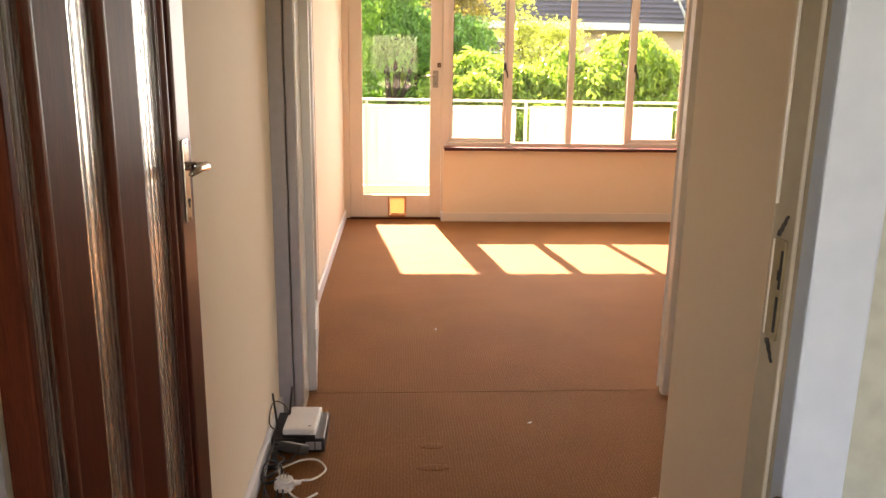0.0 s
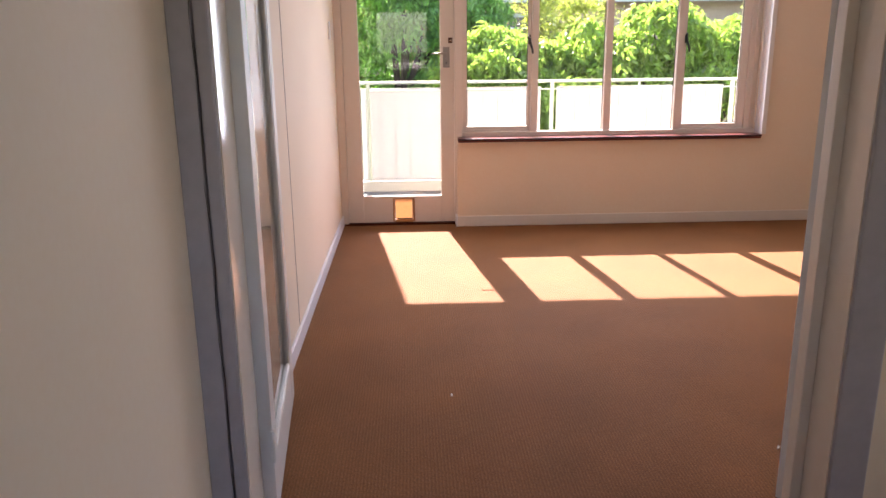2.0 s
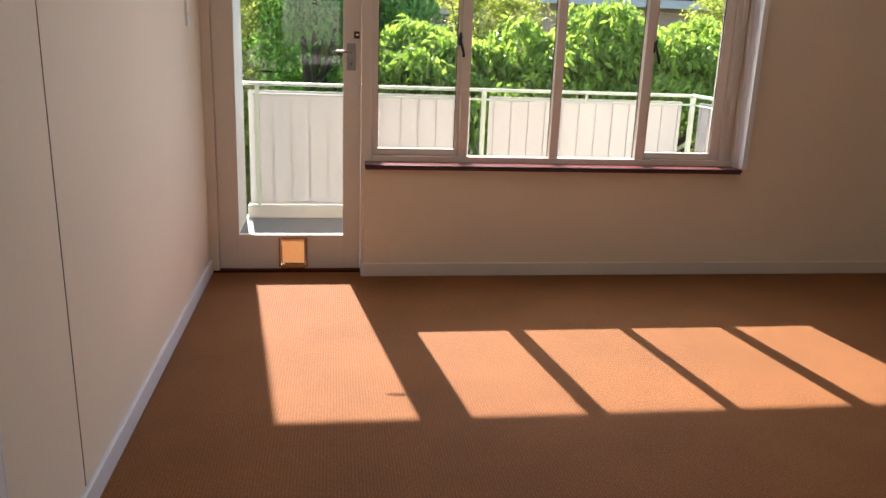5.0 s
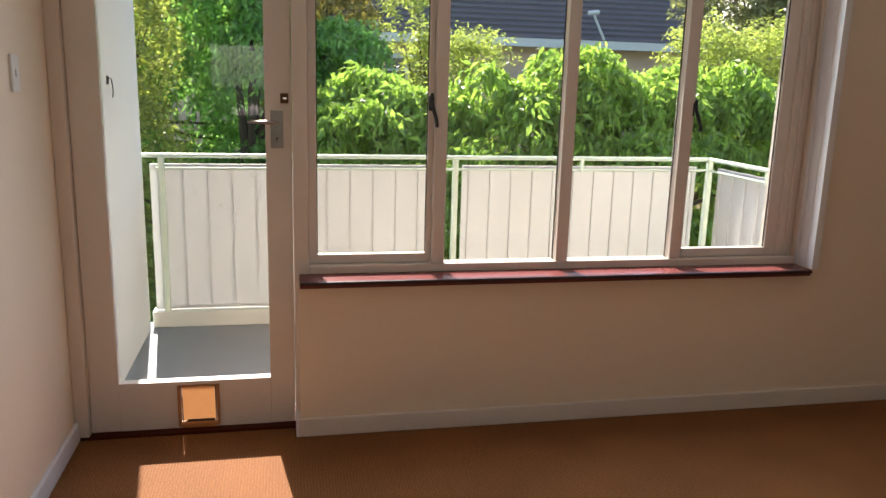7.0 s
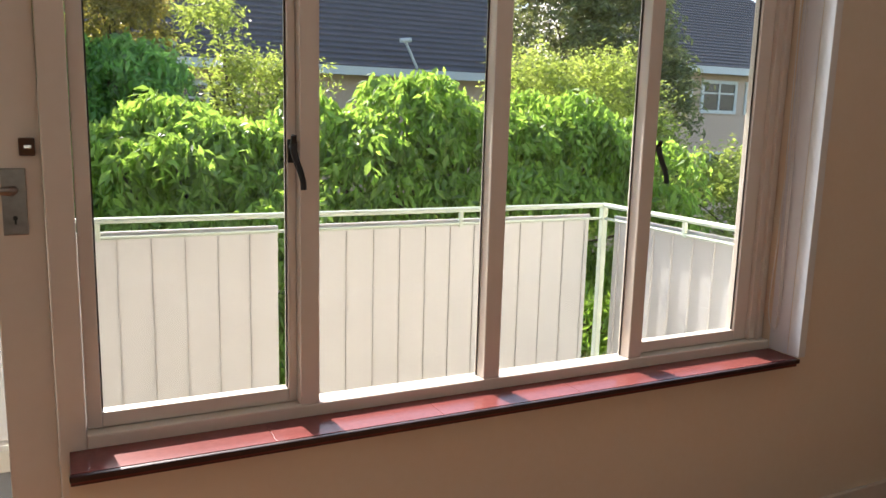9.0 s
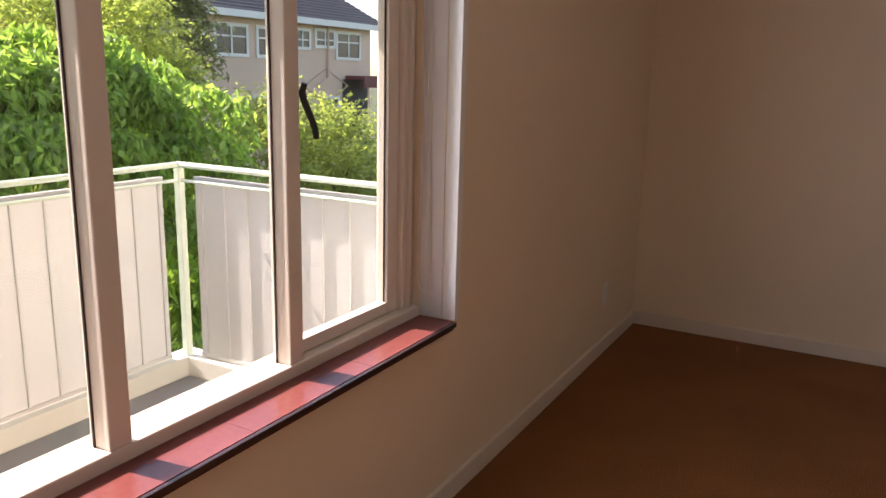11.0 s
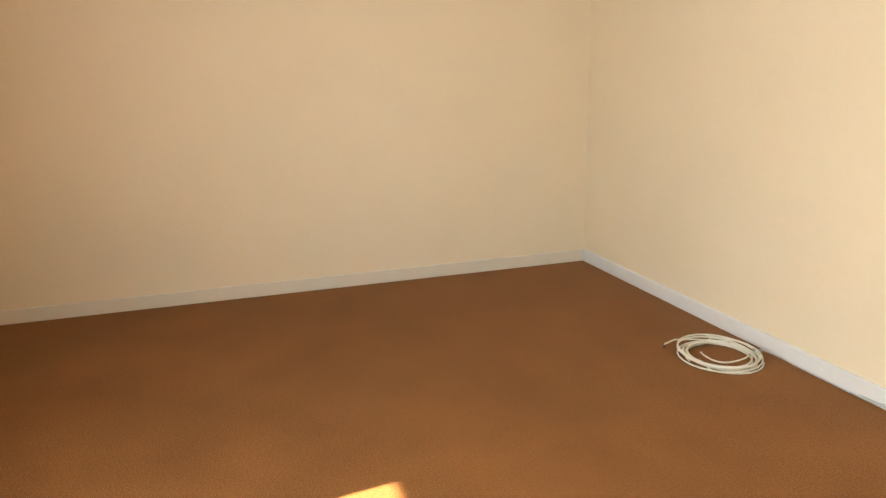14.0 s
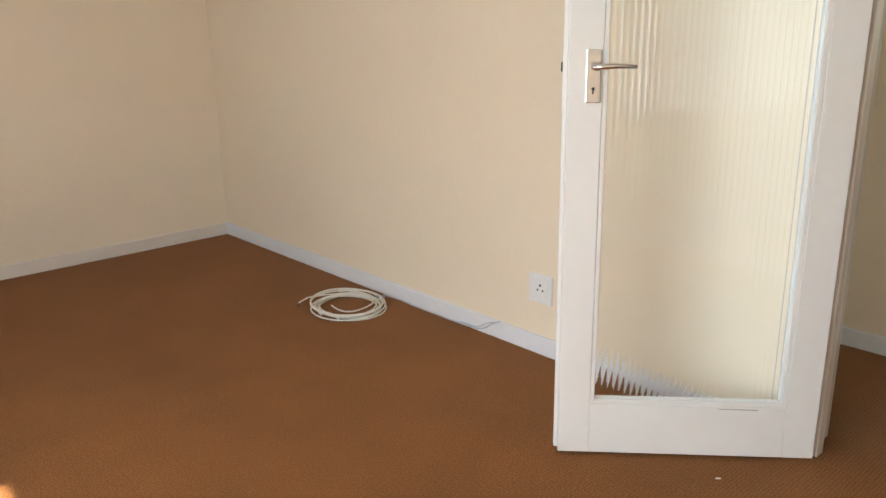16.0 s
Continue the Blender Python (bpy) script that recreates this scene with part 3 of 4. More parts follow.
for k in range(6):
    x, z, w = r.uniform(-0.3, 0.4), r.uniform(0.35, 0.9), r.uniform(0.002, 0.009)
    bm = boxes((x - w, x + w, YR + 0.0238, YR + 0.0262, z, z + 0.003 + 0.3 * w))
    part("scuff", bm, M_CRACK if k % 3 == 0 else M_PLASTIC_G, rl, "dark scuff mark on the board")
b = part("board", rib_board(0.075, 1.25, 0.075, 0.968, 0.1425), M_BALC, rl, "white ribbed board")
b.matrix_local = pose(XC + 0.03, YR, 0, 0, 0, -90)
part("kerb", boxes((-0.385, XC + 0.09, YR - 0.022, YR + 0.09, -0.03, 0.070), bevel=0.006), M_EXT, rl, "white painted kerb")
part("kerb", boxes((XC - 0.022, XC + 0.09, 6.90, YR - 0.022, -0.03, 0.070), bevel=0.006), M_EXT, rl, "white painted kerb")

# ---- entry ----
ef = thing("door_3", "pale painted entry door frame with a worn strike plate", "door frame", kind="structure")
JX, PY0, PY1, PZ0, PZ1 = 0.388, 0.202, 0.2222, 1.1694, 1.2656
part("jamb", boxes((JX, 0.44, YE0, YE1, 0, 2.12), bevel=0.004), material("worn_beige_paint", (0.46, 0.38, 0.28), rough=0.4, vary=0.12, scale=7, fine=30), ef, "worn beige painted jamb")
part("architrave", boxes((JX - 0.005, 0.44, YE0 - 0.024, YE0 - 0.001, 0, 2.12), bevel=0.003), M_SKYLIT_WHITE, ef, "white painted architrave, tinted pale blue for skylight")
part("stop_bead", boxes((JX - 0.0028, JX + 0.0005, 0.1865, 0.1904, 0, 2.05), (JX - 0.0028, JX + 0.0005, 0.2276, 0.2307, PZ1 + 0.03, 2.05), bevel=0.001), M_JOIN, ef)
part("jamb", boxes((XL, -0.428, YE0, 0.397, 0, 2.12), bevel=0.004), M_FRAME_SHADED, ef)
part("head", boxes((-0.428, JX, YE0, YE1, 2.05, 2.12), bevel=0.004), M_FRAME_SHADED, ef)
sp = part("strike_plate", boxes((JX - 0.0025, JX + 0.0005, PY0, PY1, PZ0, PZ1), bevel=0.0008), material("worn_brass", (0.42, 0.34, 0.22), rough=0.4, metal=0.7, vary=0.3, scale=30), ef, "worn painted strike plate")
part("lip", boxes((JX - 0.0036, JX - 0.0015, PY1 - 0.001, PY1 + 0.0014, PZ0 + 0.002, PZ1 - 0.002), bevel=0.0006), M_JOIN, sp, "pale worn lip of the plate")
part("slot", boxes((JX - 0.0036, JX - 0.0022, PY0 + 0.002, PY0 + 0.005, PZ0 + 0.008, PZ0 + 0.042), (JX - 0.0036, JX - 0.0022, PY0 + 0.001, PY0 + 0.004, PZ0 + 0.050, PZ1 - 0.010), (JX - 0.0036, JX - 0.0022, PY0 + 0.004, PY0 + 0.007, PZ0 + 0.058, PZ0 + 0.067)), M_DARK, sp)
for z0, way in ((PZ1, 1), (PZ0, -1)):
    chip = [(JX - 0.001, PY1 - 0.004 - 0.0022 * k + 0.0015 * (k % 2), z0 + way * (0.002 + 0.0033 * k)) for k in range(7)]
    part("chipped_paint", tube(bmesh.new(), chip, lambda f: 0.0026 - 0.0012 * f, 6), M_CRACK, ef, "chipped dark paint at the plate")

ed = thing("entry_door", "dark varnished wooden entry door with reeded glass strips, open", "door", (-0.425, 0.40, 0), 90)
W, T = 0.750, 0.04
# local x from the hinge, local y towards the wall; the face with the lever looks into the hall
STRIPS = ((0.020, 0.085), (0.195, 0.315), (0.450, 0.600))
for x0, x1 in ((0.0, 0.020), (0.085, 0.195), (0.315, 0.450)):
    part("stile", boxes((x0, x1, -T, 0, 0.012, 2.03), bevel=0.004), M_WOOD, ed)
part("stile", boxes((0.600, 0.655, -T + 0.010, 0, 0.012, 2.03), bevel=0.004), M_WOOD, ed)
part("lock_stile", boxes((0.655, W, -T, 0, 0.012, 2.03), bevel=0.004), M_VARNISH, ed, "polished dark wooden lock stile")
for x0, x1 in STRIPS:
    part("bottom_rail", boxes((x0, x1, -T + 0.002, -0.002, 0.012, 0.16), bevel=0.003), M_WOOD, ed)
    part("top_rail", boxes((x0, x1, -T + 0.002, -0.002, 1.92, 2.03), bevel=0.003), M_WOOD, ed)
    bm = boxes((x1 - 0.006, x1, -0.019, -0.0130, 0.16, 1.92), bevel=0.002)
    part("glazing_bead", bm, M_PLASTIC_G, ed, "grey glazing bead")
    part("moulding", boxes((x1 - 0.001, x1 + 0.006, -T - 0.003, -T + 0.008, 0.15, 1.93), bevel=0.002), M_VARNISH, ed)
    pane = part("pane", reeded_pane(x1 - x0 - 0.004, 1.756, 0.022), M_REED_SOFT, ed, "vertically reeded obscure glass")
    pane.matrix_local = pose(x0 + 0.002, -0.022, 0.162)
    pane.visible_shadow = False
lever_set(ed, 0.690, 1.212, -T, -1, -1, plate_h=0.165, plate_w=0.036)

struct("landing", boxes((-3.0, 3.0, -3.0, YE1, -0.3, -0.012)), M_CONC, "grey concrete landing outside the entry door", "landing")
# Unseen enclosure added; parapet and beam sized to cut skylight into the hall.
struct("unseen_landing_wall", boxes((-3.0, -2.85, -3.0, YE0 - 0.1, -0.1, 2.9), (-2.85, XL - 0.2, YE0 - 0.25, YE0 - 0.1, -0.1, 2.9), (XH + 0.6, 3.0, YE0 - 0.25, YE0 - 0.1, -0.1, 2.9), (2.85, 3.0, -3.0, YE0 - 0.25, -0.1, 2.9),
                           (-2.85, 2.85, -2.45, -2.30, -0.1, 1.10), (-2.85, 2.85, -2.45, -2.30, 1.95, 2.9)), M_EXT, "unseen white plastered landing walls, parapet and beam that limit skylight", "wall")
# Unseen roof, added to hold back light from above.
struct("unseen_landing_ceiling", boxes((-3.0, 3.0, -2.3, YE0 - 0.1, 2.9, 3.05)), M_EXT, "unseen white plastered landing ceiling that limits skylight", "ceiling")
gate = thing("gate_latch", "dark brown metal latch block at the entry frame", "latch")
part("block", boxes((0.3724, 0.3828, 0.1228, 0.1492, 1.0157, 1.0429), bevel=0.005), material("dark_brown_metal", (0.06, 0.03, 0.025), rough=0.4, metal=0.3), gate)

# ---- router and cables on the hall floor ----
rt = thing("router", "black modem box with antennas on the carpet", "router", (-0.331, 2.285, 0), 0)
part("body", boxes((-0.10, 0.10, -0.11, 0.12, 0.004, 0.058), bevel=0.006), M_PLASTIC_B, rt)
for x0, x1 in ((-0.085, -0.035), (0.03, 0.062), (0.066, 0.088)):
    part("port_block", boxes((x0, x1, -0.113, -0.108, 0.014, 0.046), bevel=0.001), M_PLASTIC_G, rt, "grey socket block")
for x, y, lean in ((-0.045, 0.03, 0.012), (-0.085, -0.03, -0.012)):
    part("antenna", tube(bmesh.new(), [(x, y, 0.05), (x, y, 0.09), (x + lean, y, 0.205)], lambda f: 0.006 - 0.002 * f, 8), M_PLASTIC_B, rt)
wb = thing("network_box", "white network box lying on the black modem", "network box", (-0.322, 2.285, 0.058), -2)
part("body", boxes((-0.062, 0.062, -0.10, 0.10, 0.008, 0.034), bevel=0.010), M_PLASTIC_W, wb)
part("base", boxes((-0.060, 0.060, -0.104, 0.098, 0.0, 0.009), bevel=0.002), M_PLASTIC_B, wb, "dark underside")
part("light", boxes((0.03, 0.042, -0.075, -0.068, 0.0335, 0.035)), M_PLASTIC_G, wb)
ph = thing("power_adapter", "black power adapter leaning on the modem", "power adapter", (-0.27, 2.00, 0.045), 0)
part("body", boxes((-0.022, 0.022, -0.065, 0.065, -0.018, 0.018), bevel=0.007), M_PLASTIC_B, ph)
part("label", boxes((-0.014, 0.014, -0.05, 0.045, 0.0178, 0.0186)), M_PLASTIC_G, ph, "grey printed label")
ph.matrix_world = pose(-0.335, 2.10, 0.062, -14, 22, 40)
pl = thing("plug", "white plug lying among cables", "plug", (-0.345, 1.925, 0.0))
bm = bmesh.new()
rod(bm, (0, 0, 0.004), (0, 0, 0.045), 0.036, 0.030, 18)
bmesh.ops.bevel(bm, geom=[e for e in bm.edges if e.calc_length() < 0.02], offset=0.006, segments=2, affect="EDGES")
part("body", bm, M_PLASTIC_W, pl)
part("cord_grip", tube(bmesh.new(), [(0.03, 0, 0.024), (0.055, 0.01, 0.022)], lambda f: 0.011 - 0.004 * f, 10), M_PLASTIC_W, pl)
bm = bmesh.new()
for k in (-1, 0, 1):
    rod(bm, (k * 0.011, -0.004 * abs(k), 0.044), (k * 0.011, -0.004 * abs(k), 0.066), 0.0028, segments=8)
part("pin", bm, M_CHROME, pl, "metal plug pins")


def cable(name, label, points, radius, mat):
    ob = tagged(new(name), label, "cable")
    cu = bmesh.new()
    pts = []
    p = [Vector(q) for q in points]
    for i in range(len(p) - 1):
        a, b, c, d = p[max(i - 1, 0)], p[i], p[i + 1], p[min(i + 2, len(p) - 1)]
        for s in range(6):
            u = s / 6
            pts.append(0.5 * ((2 * b) + (c - a) * u + (2 * a - 5 * b + 4 * c - d) * u * u + (3 * b - a - 3 * c + d) * u ** 3))
    pts.append(p[-1])
    part("cord", tube(cu, pts, radius, 8), mat, ob, smooth=True)
    return ob


cable("cable", "white power cable looping over the carpet", [(-0.290, 1.945, 0.022), (-0.250, 1.970, 0.012), (-0.215, 2.040, 0.008), (-0.250, 2.100, 0.012), (-0.300, 2.090, 0.02), (-0.340, 2.040, 0.03), (-0.370, 1.990, 0.04), (-0.360, 1.930, 0.06), (-0.330, 1.890, 0.02), (-0.280, 1.850, 0.006), (-0.230, 1.890, 0.005)], 0.0038, M_COAX)
rng = random.Random(4)
for k in range(5):
    cx, cy, r = -0.385 + rng.uniform(-0.012, 0.02), 2.03 + rng.uniform(-0.08, 0.09), rng.uniform(0.03, 0.055)
    pts = [(-0.415, 2.12 + 0.02 * k, 0.05)]
    for j in range(9):
        a = j * 1.1 + k
        pts.append((max(-0.421, cx + r * 0.8 * math.cos(a)), cy + r * 1.3 * math.sin(a), 0.012 + 0.008 * k + 0.02 * abs(math.sin(a * 0.9))))
    pts.append((-0.40 + 0.02 * k, 1.83 + 0.01 * k, 0.008))
    cable("cable", "black tangled power cable on the floor", pts, 0.0032, M_PLASTIC_B)
cable("cable", "thin dark cable rising to the wall corner", [(-0.400, 2.230, 0.06), (-0.435, 2.210, 0.10), (-0.440, 2.290, 0.135), (-0.430, 2.350, 0.13), (-0.390, 2.330, 0.115), (-0.370, 2.290, 0.075)], 0.0025, material("brown_cable", (0.10, 0.05, 0.03), rough=0.5))

# ---- living room: aerial cable and sockets ----
co = thing("aerial_cable", "coil of white aerial cable on the carpet", "cable", (3.420, 2.975, 0))
for j in range(3):
    pts = []
    rr = random.Random(50 + j)
    ph, wob = rr.uniform(0, 6), [rr.uniform(-0.03, 0.03) for _ in range(5)]
    for k in range(3 * 26 + 1):
        a = 2 * math.pi * k / 26 + ph
        n = k / 26
        i, g = int(n), n - int(n)
        e = wob[i] * (1 - g) + wob[min(i + 1, 4)] * g
        r = 0.168 + 0.012 * j + 1.0 * e + 0.010 * math.sin(a * 1.5 + j)
        pts.append((r * math.cos(a) + 0.6 * e, 0.90 * r * math.sin(a) - 0.5 * e, 0.006 + 0.007 * ((n + 1.3 * j) % 4) + 0.004 * math.sin(a + n)))
    part("coil", tube(bmesh.new(), pts, 0.0040, 7), M_COAX, co, smooth=True)
bm = bmesh.new()
tube(bm, [(0.02 + 0.13 * math.cos(a) + 0.02 * math.cos(2 * a), -0.03 + 0.10 * math.sin(a), 0.016 + 0.004 * math.sin(2 * a)) for a in (1.2 + 0.2 * k for k in range(0, 20))], 0.0038, 7)
part("inner_loop", bm, M_COAX, co, smooth=True)
bm = tube(bmesh.new(), [(0.12, -0.15, 0.02), (0.19, 0.02, 0.028), (0.21, 0.10, 0.03), (0.18, 0.17, 0.03), (0.155, 0.19, 0.03)], 0.0038, 7)
part("free_end", bm, M_COAX, co, smooth=True)
part("connector", rod(bmesh.new(), (0.158, 0.186, 0.03), (0.145, 0.202, 0.029), 0.006), material("brown_connector", (0.12, 0.04, 0.03), rough=0.4), co, "dark connector")
bm = tube(bmesh.new(), [(-0.03, -0.16, 0.03), (-0.05, -0.175, 0.03), (-0.065, -0.185, 0.028)], 0.008, 7)
part("tie", bm, M_PLASTIC_G, co)
cable("cable", "thin white cable along the skirting board", [(3.38, 2.775, 0.03), (3.30, 2.735, 0.014), (3.195, 2.726, 0.006), (3.0, 2.724, 0.005), (2.85, 2.723, 0.006), (2.76, 2.724, 0.012), (2.70, 2.723, 0.03), (2.65, 2.722, 0.065), (2.604, 2.721, 0.088)], 0.0030, M_CORD)
cable("cable", "thin white cable along the skirting board", [(2.86, 2.725, 0.016), (2.75, 2.725, 0.022), (2.68, 2.726, 0.06), (2.62, 2.722, 0.08)], 0.0025, M_CORD)


def socket_plate(at, turn, w, h, pins=True):
    ob = thing("wall_socket", "white plastic wall socket plate", "socket", at, turn)
    part("plate", boxes((-w / 2, w / 2, -0.010, 0, -h / 2, h / 2), bevel=0.003), M_PLASTIC_W, ob)
    if pins:
        part("inset", boxes((-w * 0.36, w * 0.36, -0.0115, -0.0095, -h * 0.36, h * 0.36), bevel=0.001), M_PLASTIC_W, ob)
        for dx, dz, r in ((0.0, 0.016, 0.0055), (-0.014, -0.006, 0.0045), (0.014, -0.006, 0.0045)):
            part("pin_hole", rod(bmesh.new(), (dx, -0.0112, dz), (dx, -0.0125, dz), r, segments=12), M_DARK, ob)
        part("rocker", boxes((0.024, 0.036, -0.0135, -0.011, -0.014, 0.006), bevel=0.001), M_PLASTIC_W, ob)
    return ob


socket_plate((2.383, YS, 0.294), 180, 0.124, 0.126)
socket_plate((4.60, YW, 0.33), 0, 0.075, 0.12, False)
sw = thing("light_switch", "white plastic light switch plate on the wall", "switch", (XL, 6.222, 1.473), 90)
part("plate", boxes((-0.036, 0.036, -0.009, 0, -0.06, 0.06), bevel=0.003), M_PLASTIC_W, sw)
part("rocker", boxes((-0.008, 0.008, -0.013, -0.008, -0.012, 0.012), bevel=0.002), M_PLASTIC_W, sw)
cable("cable", "thin painted cord down the wall beside the door", [(XL + 0.003, 6.60, 2.59), (XL + 0.003, 6.605, 1.6), (XL + 0.003, 6.60, 1.1), (XL + 0.003, 6.610, 0.84)], 0.0025, M_COAX)
cable("cable", "thin painted cord down the wall", [(XL, 4.15, 2.59), (XL, 4.155, 1.3), (XL, 4.18, 0.083)], 0.0020, M_LINE)
# blind cords on the window reveal
cable("blind_cord", "thin white looped blind cord hanging at the window", [(2.772, 6.605, 2.200), (2.772, 6.595, 1.250), (2.772, 6.608, 0.885), (2.772, 6.600, 0.795), (2.772, 6.580, 0.768), (2.772, 6.565, 0.805), (2.772, 6.573, 1.100), (2.772, 6.588, 2.200)], 0.0022, M_PLASTIC_W)
cable("blind_cord", "thin white blind cord hanging at the window", [(2.774, 6.576, 2.200), (2.774, 6.568, 1.200), (2.774, 6.560, 0.825), (2.774, 6.572, 0.777)], 0.0018, M_PLASTIC_W)

# worn carpet: two small ripples and a few scraps of lint
for x, y, ln in ((0.17, 2.055, 0.13), (0.17, 2.216, 0.10)):
    bm = bmesh.new()
    bmesh.ops.create_uvsphere(bm, u_segments=20, v_segments=8, radius=1, matrix=Matrix.Translation((x, y, 0)) @ Matrix.Diagonal((ln / 2, 0.024, 0.0042, 1)))
    struct("carpet_ripple", bm, M_CARPET, "small ripple in the brown carpet", "carpet")
for k, (x, y) in enumerate(((0.577, 2.393), (1.37, 3.04), (0.252, 3.527))):
    sc = thing("lint", "tiny scrap of white lint on the carpet", "lint", (x, y, 0.003), 40 * k)
    bm = boxes((-0.009, 0.004, -0.003, 0.003, 0.0, 0.003), (0.0, 0.008, 0.0, 0.005, 0.001, 0.004), bevel=0.001)
    part("scrap", bm, M_COAX, sc)

# window sill of red tiles
sl = thing("window_sill", "glossy red tiled window sill with a dark edge", "window sill", kind="structure")
part("bed", boxes((0.466, WIN_R - 0.002, 6.474, 6.604, 0.655, 0.6805)), M_SILLJOINT, sl)
part("nosing", boxes((0.464, WIN_R - 0.002, 6.4605, 6.4735, 0.668, 0.6845), bevel=0.004), M_NOSING, sl, "dark front edge")
n = 5
for k in range(n):
    x0 = 0.466 + k * (WIN_R - 0.468) / n
    x1 = 0.466 + (k + 1) * (WIN_R - 0.468) / n
    part("tile", boxes((x0 + 0.0004, x1 - 0.0004, 6.4738, 6.602, 0.660, 0.685), bevel=0.0008), M_TILE, sl)

# ---- outside ----
struct("ground", boxes((-400, 400, -400, 600, -3.4, -3.2)), M_GROUND, "garden ground below the balcony", "ground")


def leaves_mesh(name, centres, length, width, droop, seed, mat):
    """Many small pointed leaves, each a folded diamond, hanging by droop."""
    r = np.random.default_rng(seed)
    n = len(centres)
    az = r.uniform(0, 2 * np.pi, n)
    tilt = np.clip(r.normal(droop, 0.45, n), -0.6, 1.5)
    d = np.stack([np.cos(az) * np.cos(tilt), np.sin(az) * np.cos(tilt), -np.sin(tilt)], 1)
    s = np.cross(d, r.normal(0, 1, (n, 3)))
    s /= np.linalg.norm(s, axis=1, keepdims=True) + 1e-9
    k = r.uniform(0.65, 1.3, (n, 1))
    u = np.cross(d, s)
    a = centres
    mid = a + d * length * 0.45 * k
    b = a + d * length * k - np.array([0, 0, 0.12 * length]) * k
    v = np.stack([a, mid + s * width * k * 0.5 + u * width * 0.15, b, mid - s * width * k * 0.5 + u * width * 0.15], 1).reshape(-1, 3)
    f = np.arange(4 * n).reshape(-1, 4)
    me = bpy.data.meshes.new(name)
    me.from_pydata(v.tolist(), [], f.tolist())
    me.materials.append(mat)
    return me


def crown_points(blobs, sprays, per, length, droop, seed):
    """Leaf places along drooping sprays that start inside the blobs' shells."""
    r = np.random.default_rng(seed)
    b = np.array(blobs, float)
    vol = (b[:, 3] * b[:, 4] * b[:, 5]) ** 0.67
    pick = r.choice(len(b), sprays, p=vol / vol.sum())
    d = r.normal(0, 1, (sprays, 3))
    d /= np.linalg.norm(d, axis=1, keepdims=True)
    d[:, 2] = np.where(d[:, 2] < -0.5, -d[:, 2], d[:, 2])
    start = b[pick, :3] + d * b[pick, 3:] * r.uniform(0.5, 1.0, (sprays, 1))
    way = d + r.normal(0, 0.35, (sprays, 3))
    way /= np.linalg.norm(way, axis=1, keepdims=True)
    u = np.linspace(0.05, 1, per)[None, :, None]
    ln = length * r.uniform(0.6, 1.25, (sprays, 1, 1))
    pts = start[:, None] + way[:, None] * u * ln - np.array([0, 0, 1.0]) * droop * ln * u ** 2
    pts = pts + r.normal(0, 0.03, pts.shape)
    return pts.reshape(-1, 3)


def tree(name, label, base, trunk_h, blobs, sprays, per, spray_len, droop, leaf, mat, seed, trunk_r=0.12):
    ob = thing(name, label, "tree", base)
    rel = [(x - base[0], y - base[1], z - base[2], a, b, c) for x, y, z, a, b, c in blobs]
    r = random.Random(seed)
    bm = bmesh.new()
    top = Vector((r.uniform(-0.2, 0.2), r.uniform(-0.2, 0.2), trunk_h))
    tube(bm, [(0, 0, -0.2), (top.x * 0.3, top.y * 0.5, trunk_h * 0.5), top], lambda f: trunk_r * (1.25 - 0.6 * f), 9)
    part("trunk", bm, M_BARK, ob)
    bm = bmesh.new()
    for x, y, z, a, b, c in rel:
        for k in range(3):
            e = Vector((x + r.uniform(-a, a) * 0.6, y + r.uniform(-b, b) * 0.6, z + r.uniform(-0.3, 0.8) * c))
            m = top.lerp(e, 0.5) + Vector((r.uniform(-0.2, 0.2), r.uniform(-0.2, 0.2), 0.25))
            tube(bm, [top * r.uniform(0.75, 1.0), m, e], lambda f: trunk_r * 0.5 * (1.05 - f), 6)
    part("limb", bm, M_BARK, ob)
    pts = crown_points(rel, sprays, per, spray_len, droop, seed)
    cr = new("crown", leaves_mesh("crown", pts, leaf[0], leaf[1], leaf[2], seed, mat))
    cr.parent = ob
    return ob


G = -3.2


def weeping_points(clumps, twigs, per, seed):
    """Leaf places on twigs that arch from the top of each rounded clump outwards and hang down."""
    r = np.random.default_rng(seed)
    c = np.repeat(np.array(clumps, float), twigs, 0)
    n = len(c)
    az = r.uniform(0, 2 * np.pi, (n, 1))
    reach = r.uniform(0.55, 1.08, (n, 1)) * c[:, 3:4]
    high = r.uniform(0.75, 1.05, (n, 1)) * c[:, 4:5]
    th = np.linspace(0.12, 1.0, per)[None] * r.uniform(1.3, 2.1, (n, 1))
    hang = np.clip(th - 1.45, 0, None) * 0.55 * c[:, 4:5]
    x = c[:, 0:1] + reach * np.sin(np.clip(th, 0, 1.7)) * np.cos(az)
    y = c[:, 1:2] + reach * np.sin(np.clip(th, 0, 1.7)) * np.sin(az)
    z = c[:, 2:3] + high * np.cos(np.clip(th, 0, 1.7)) - hang
    pts = np.stack([x, y, z], 2) + r.normal(0, 0.028, (n, per, 3))
    return pts.reshape(-1, 3)


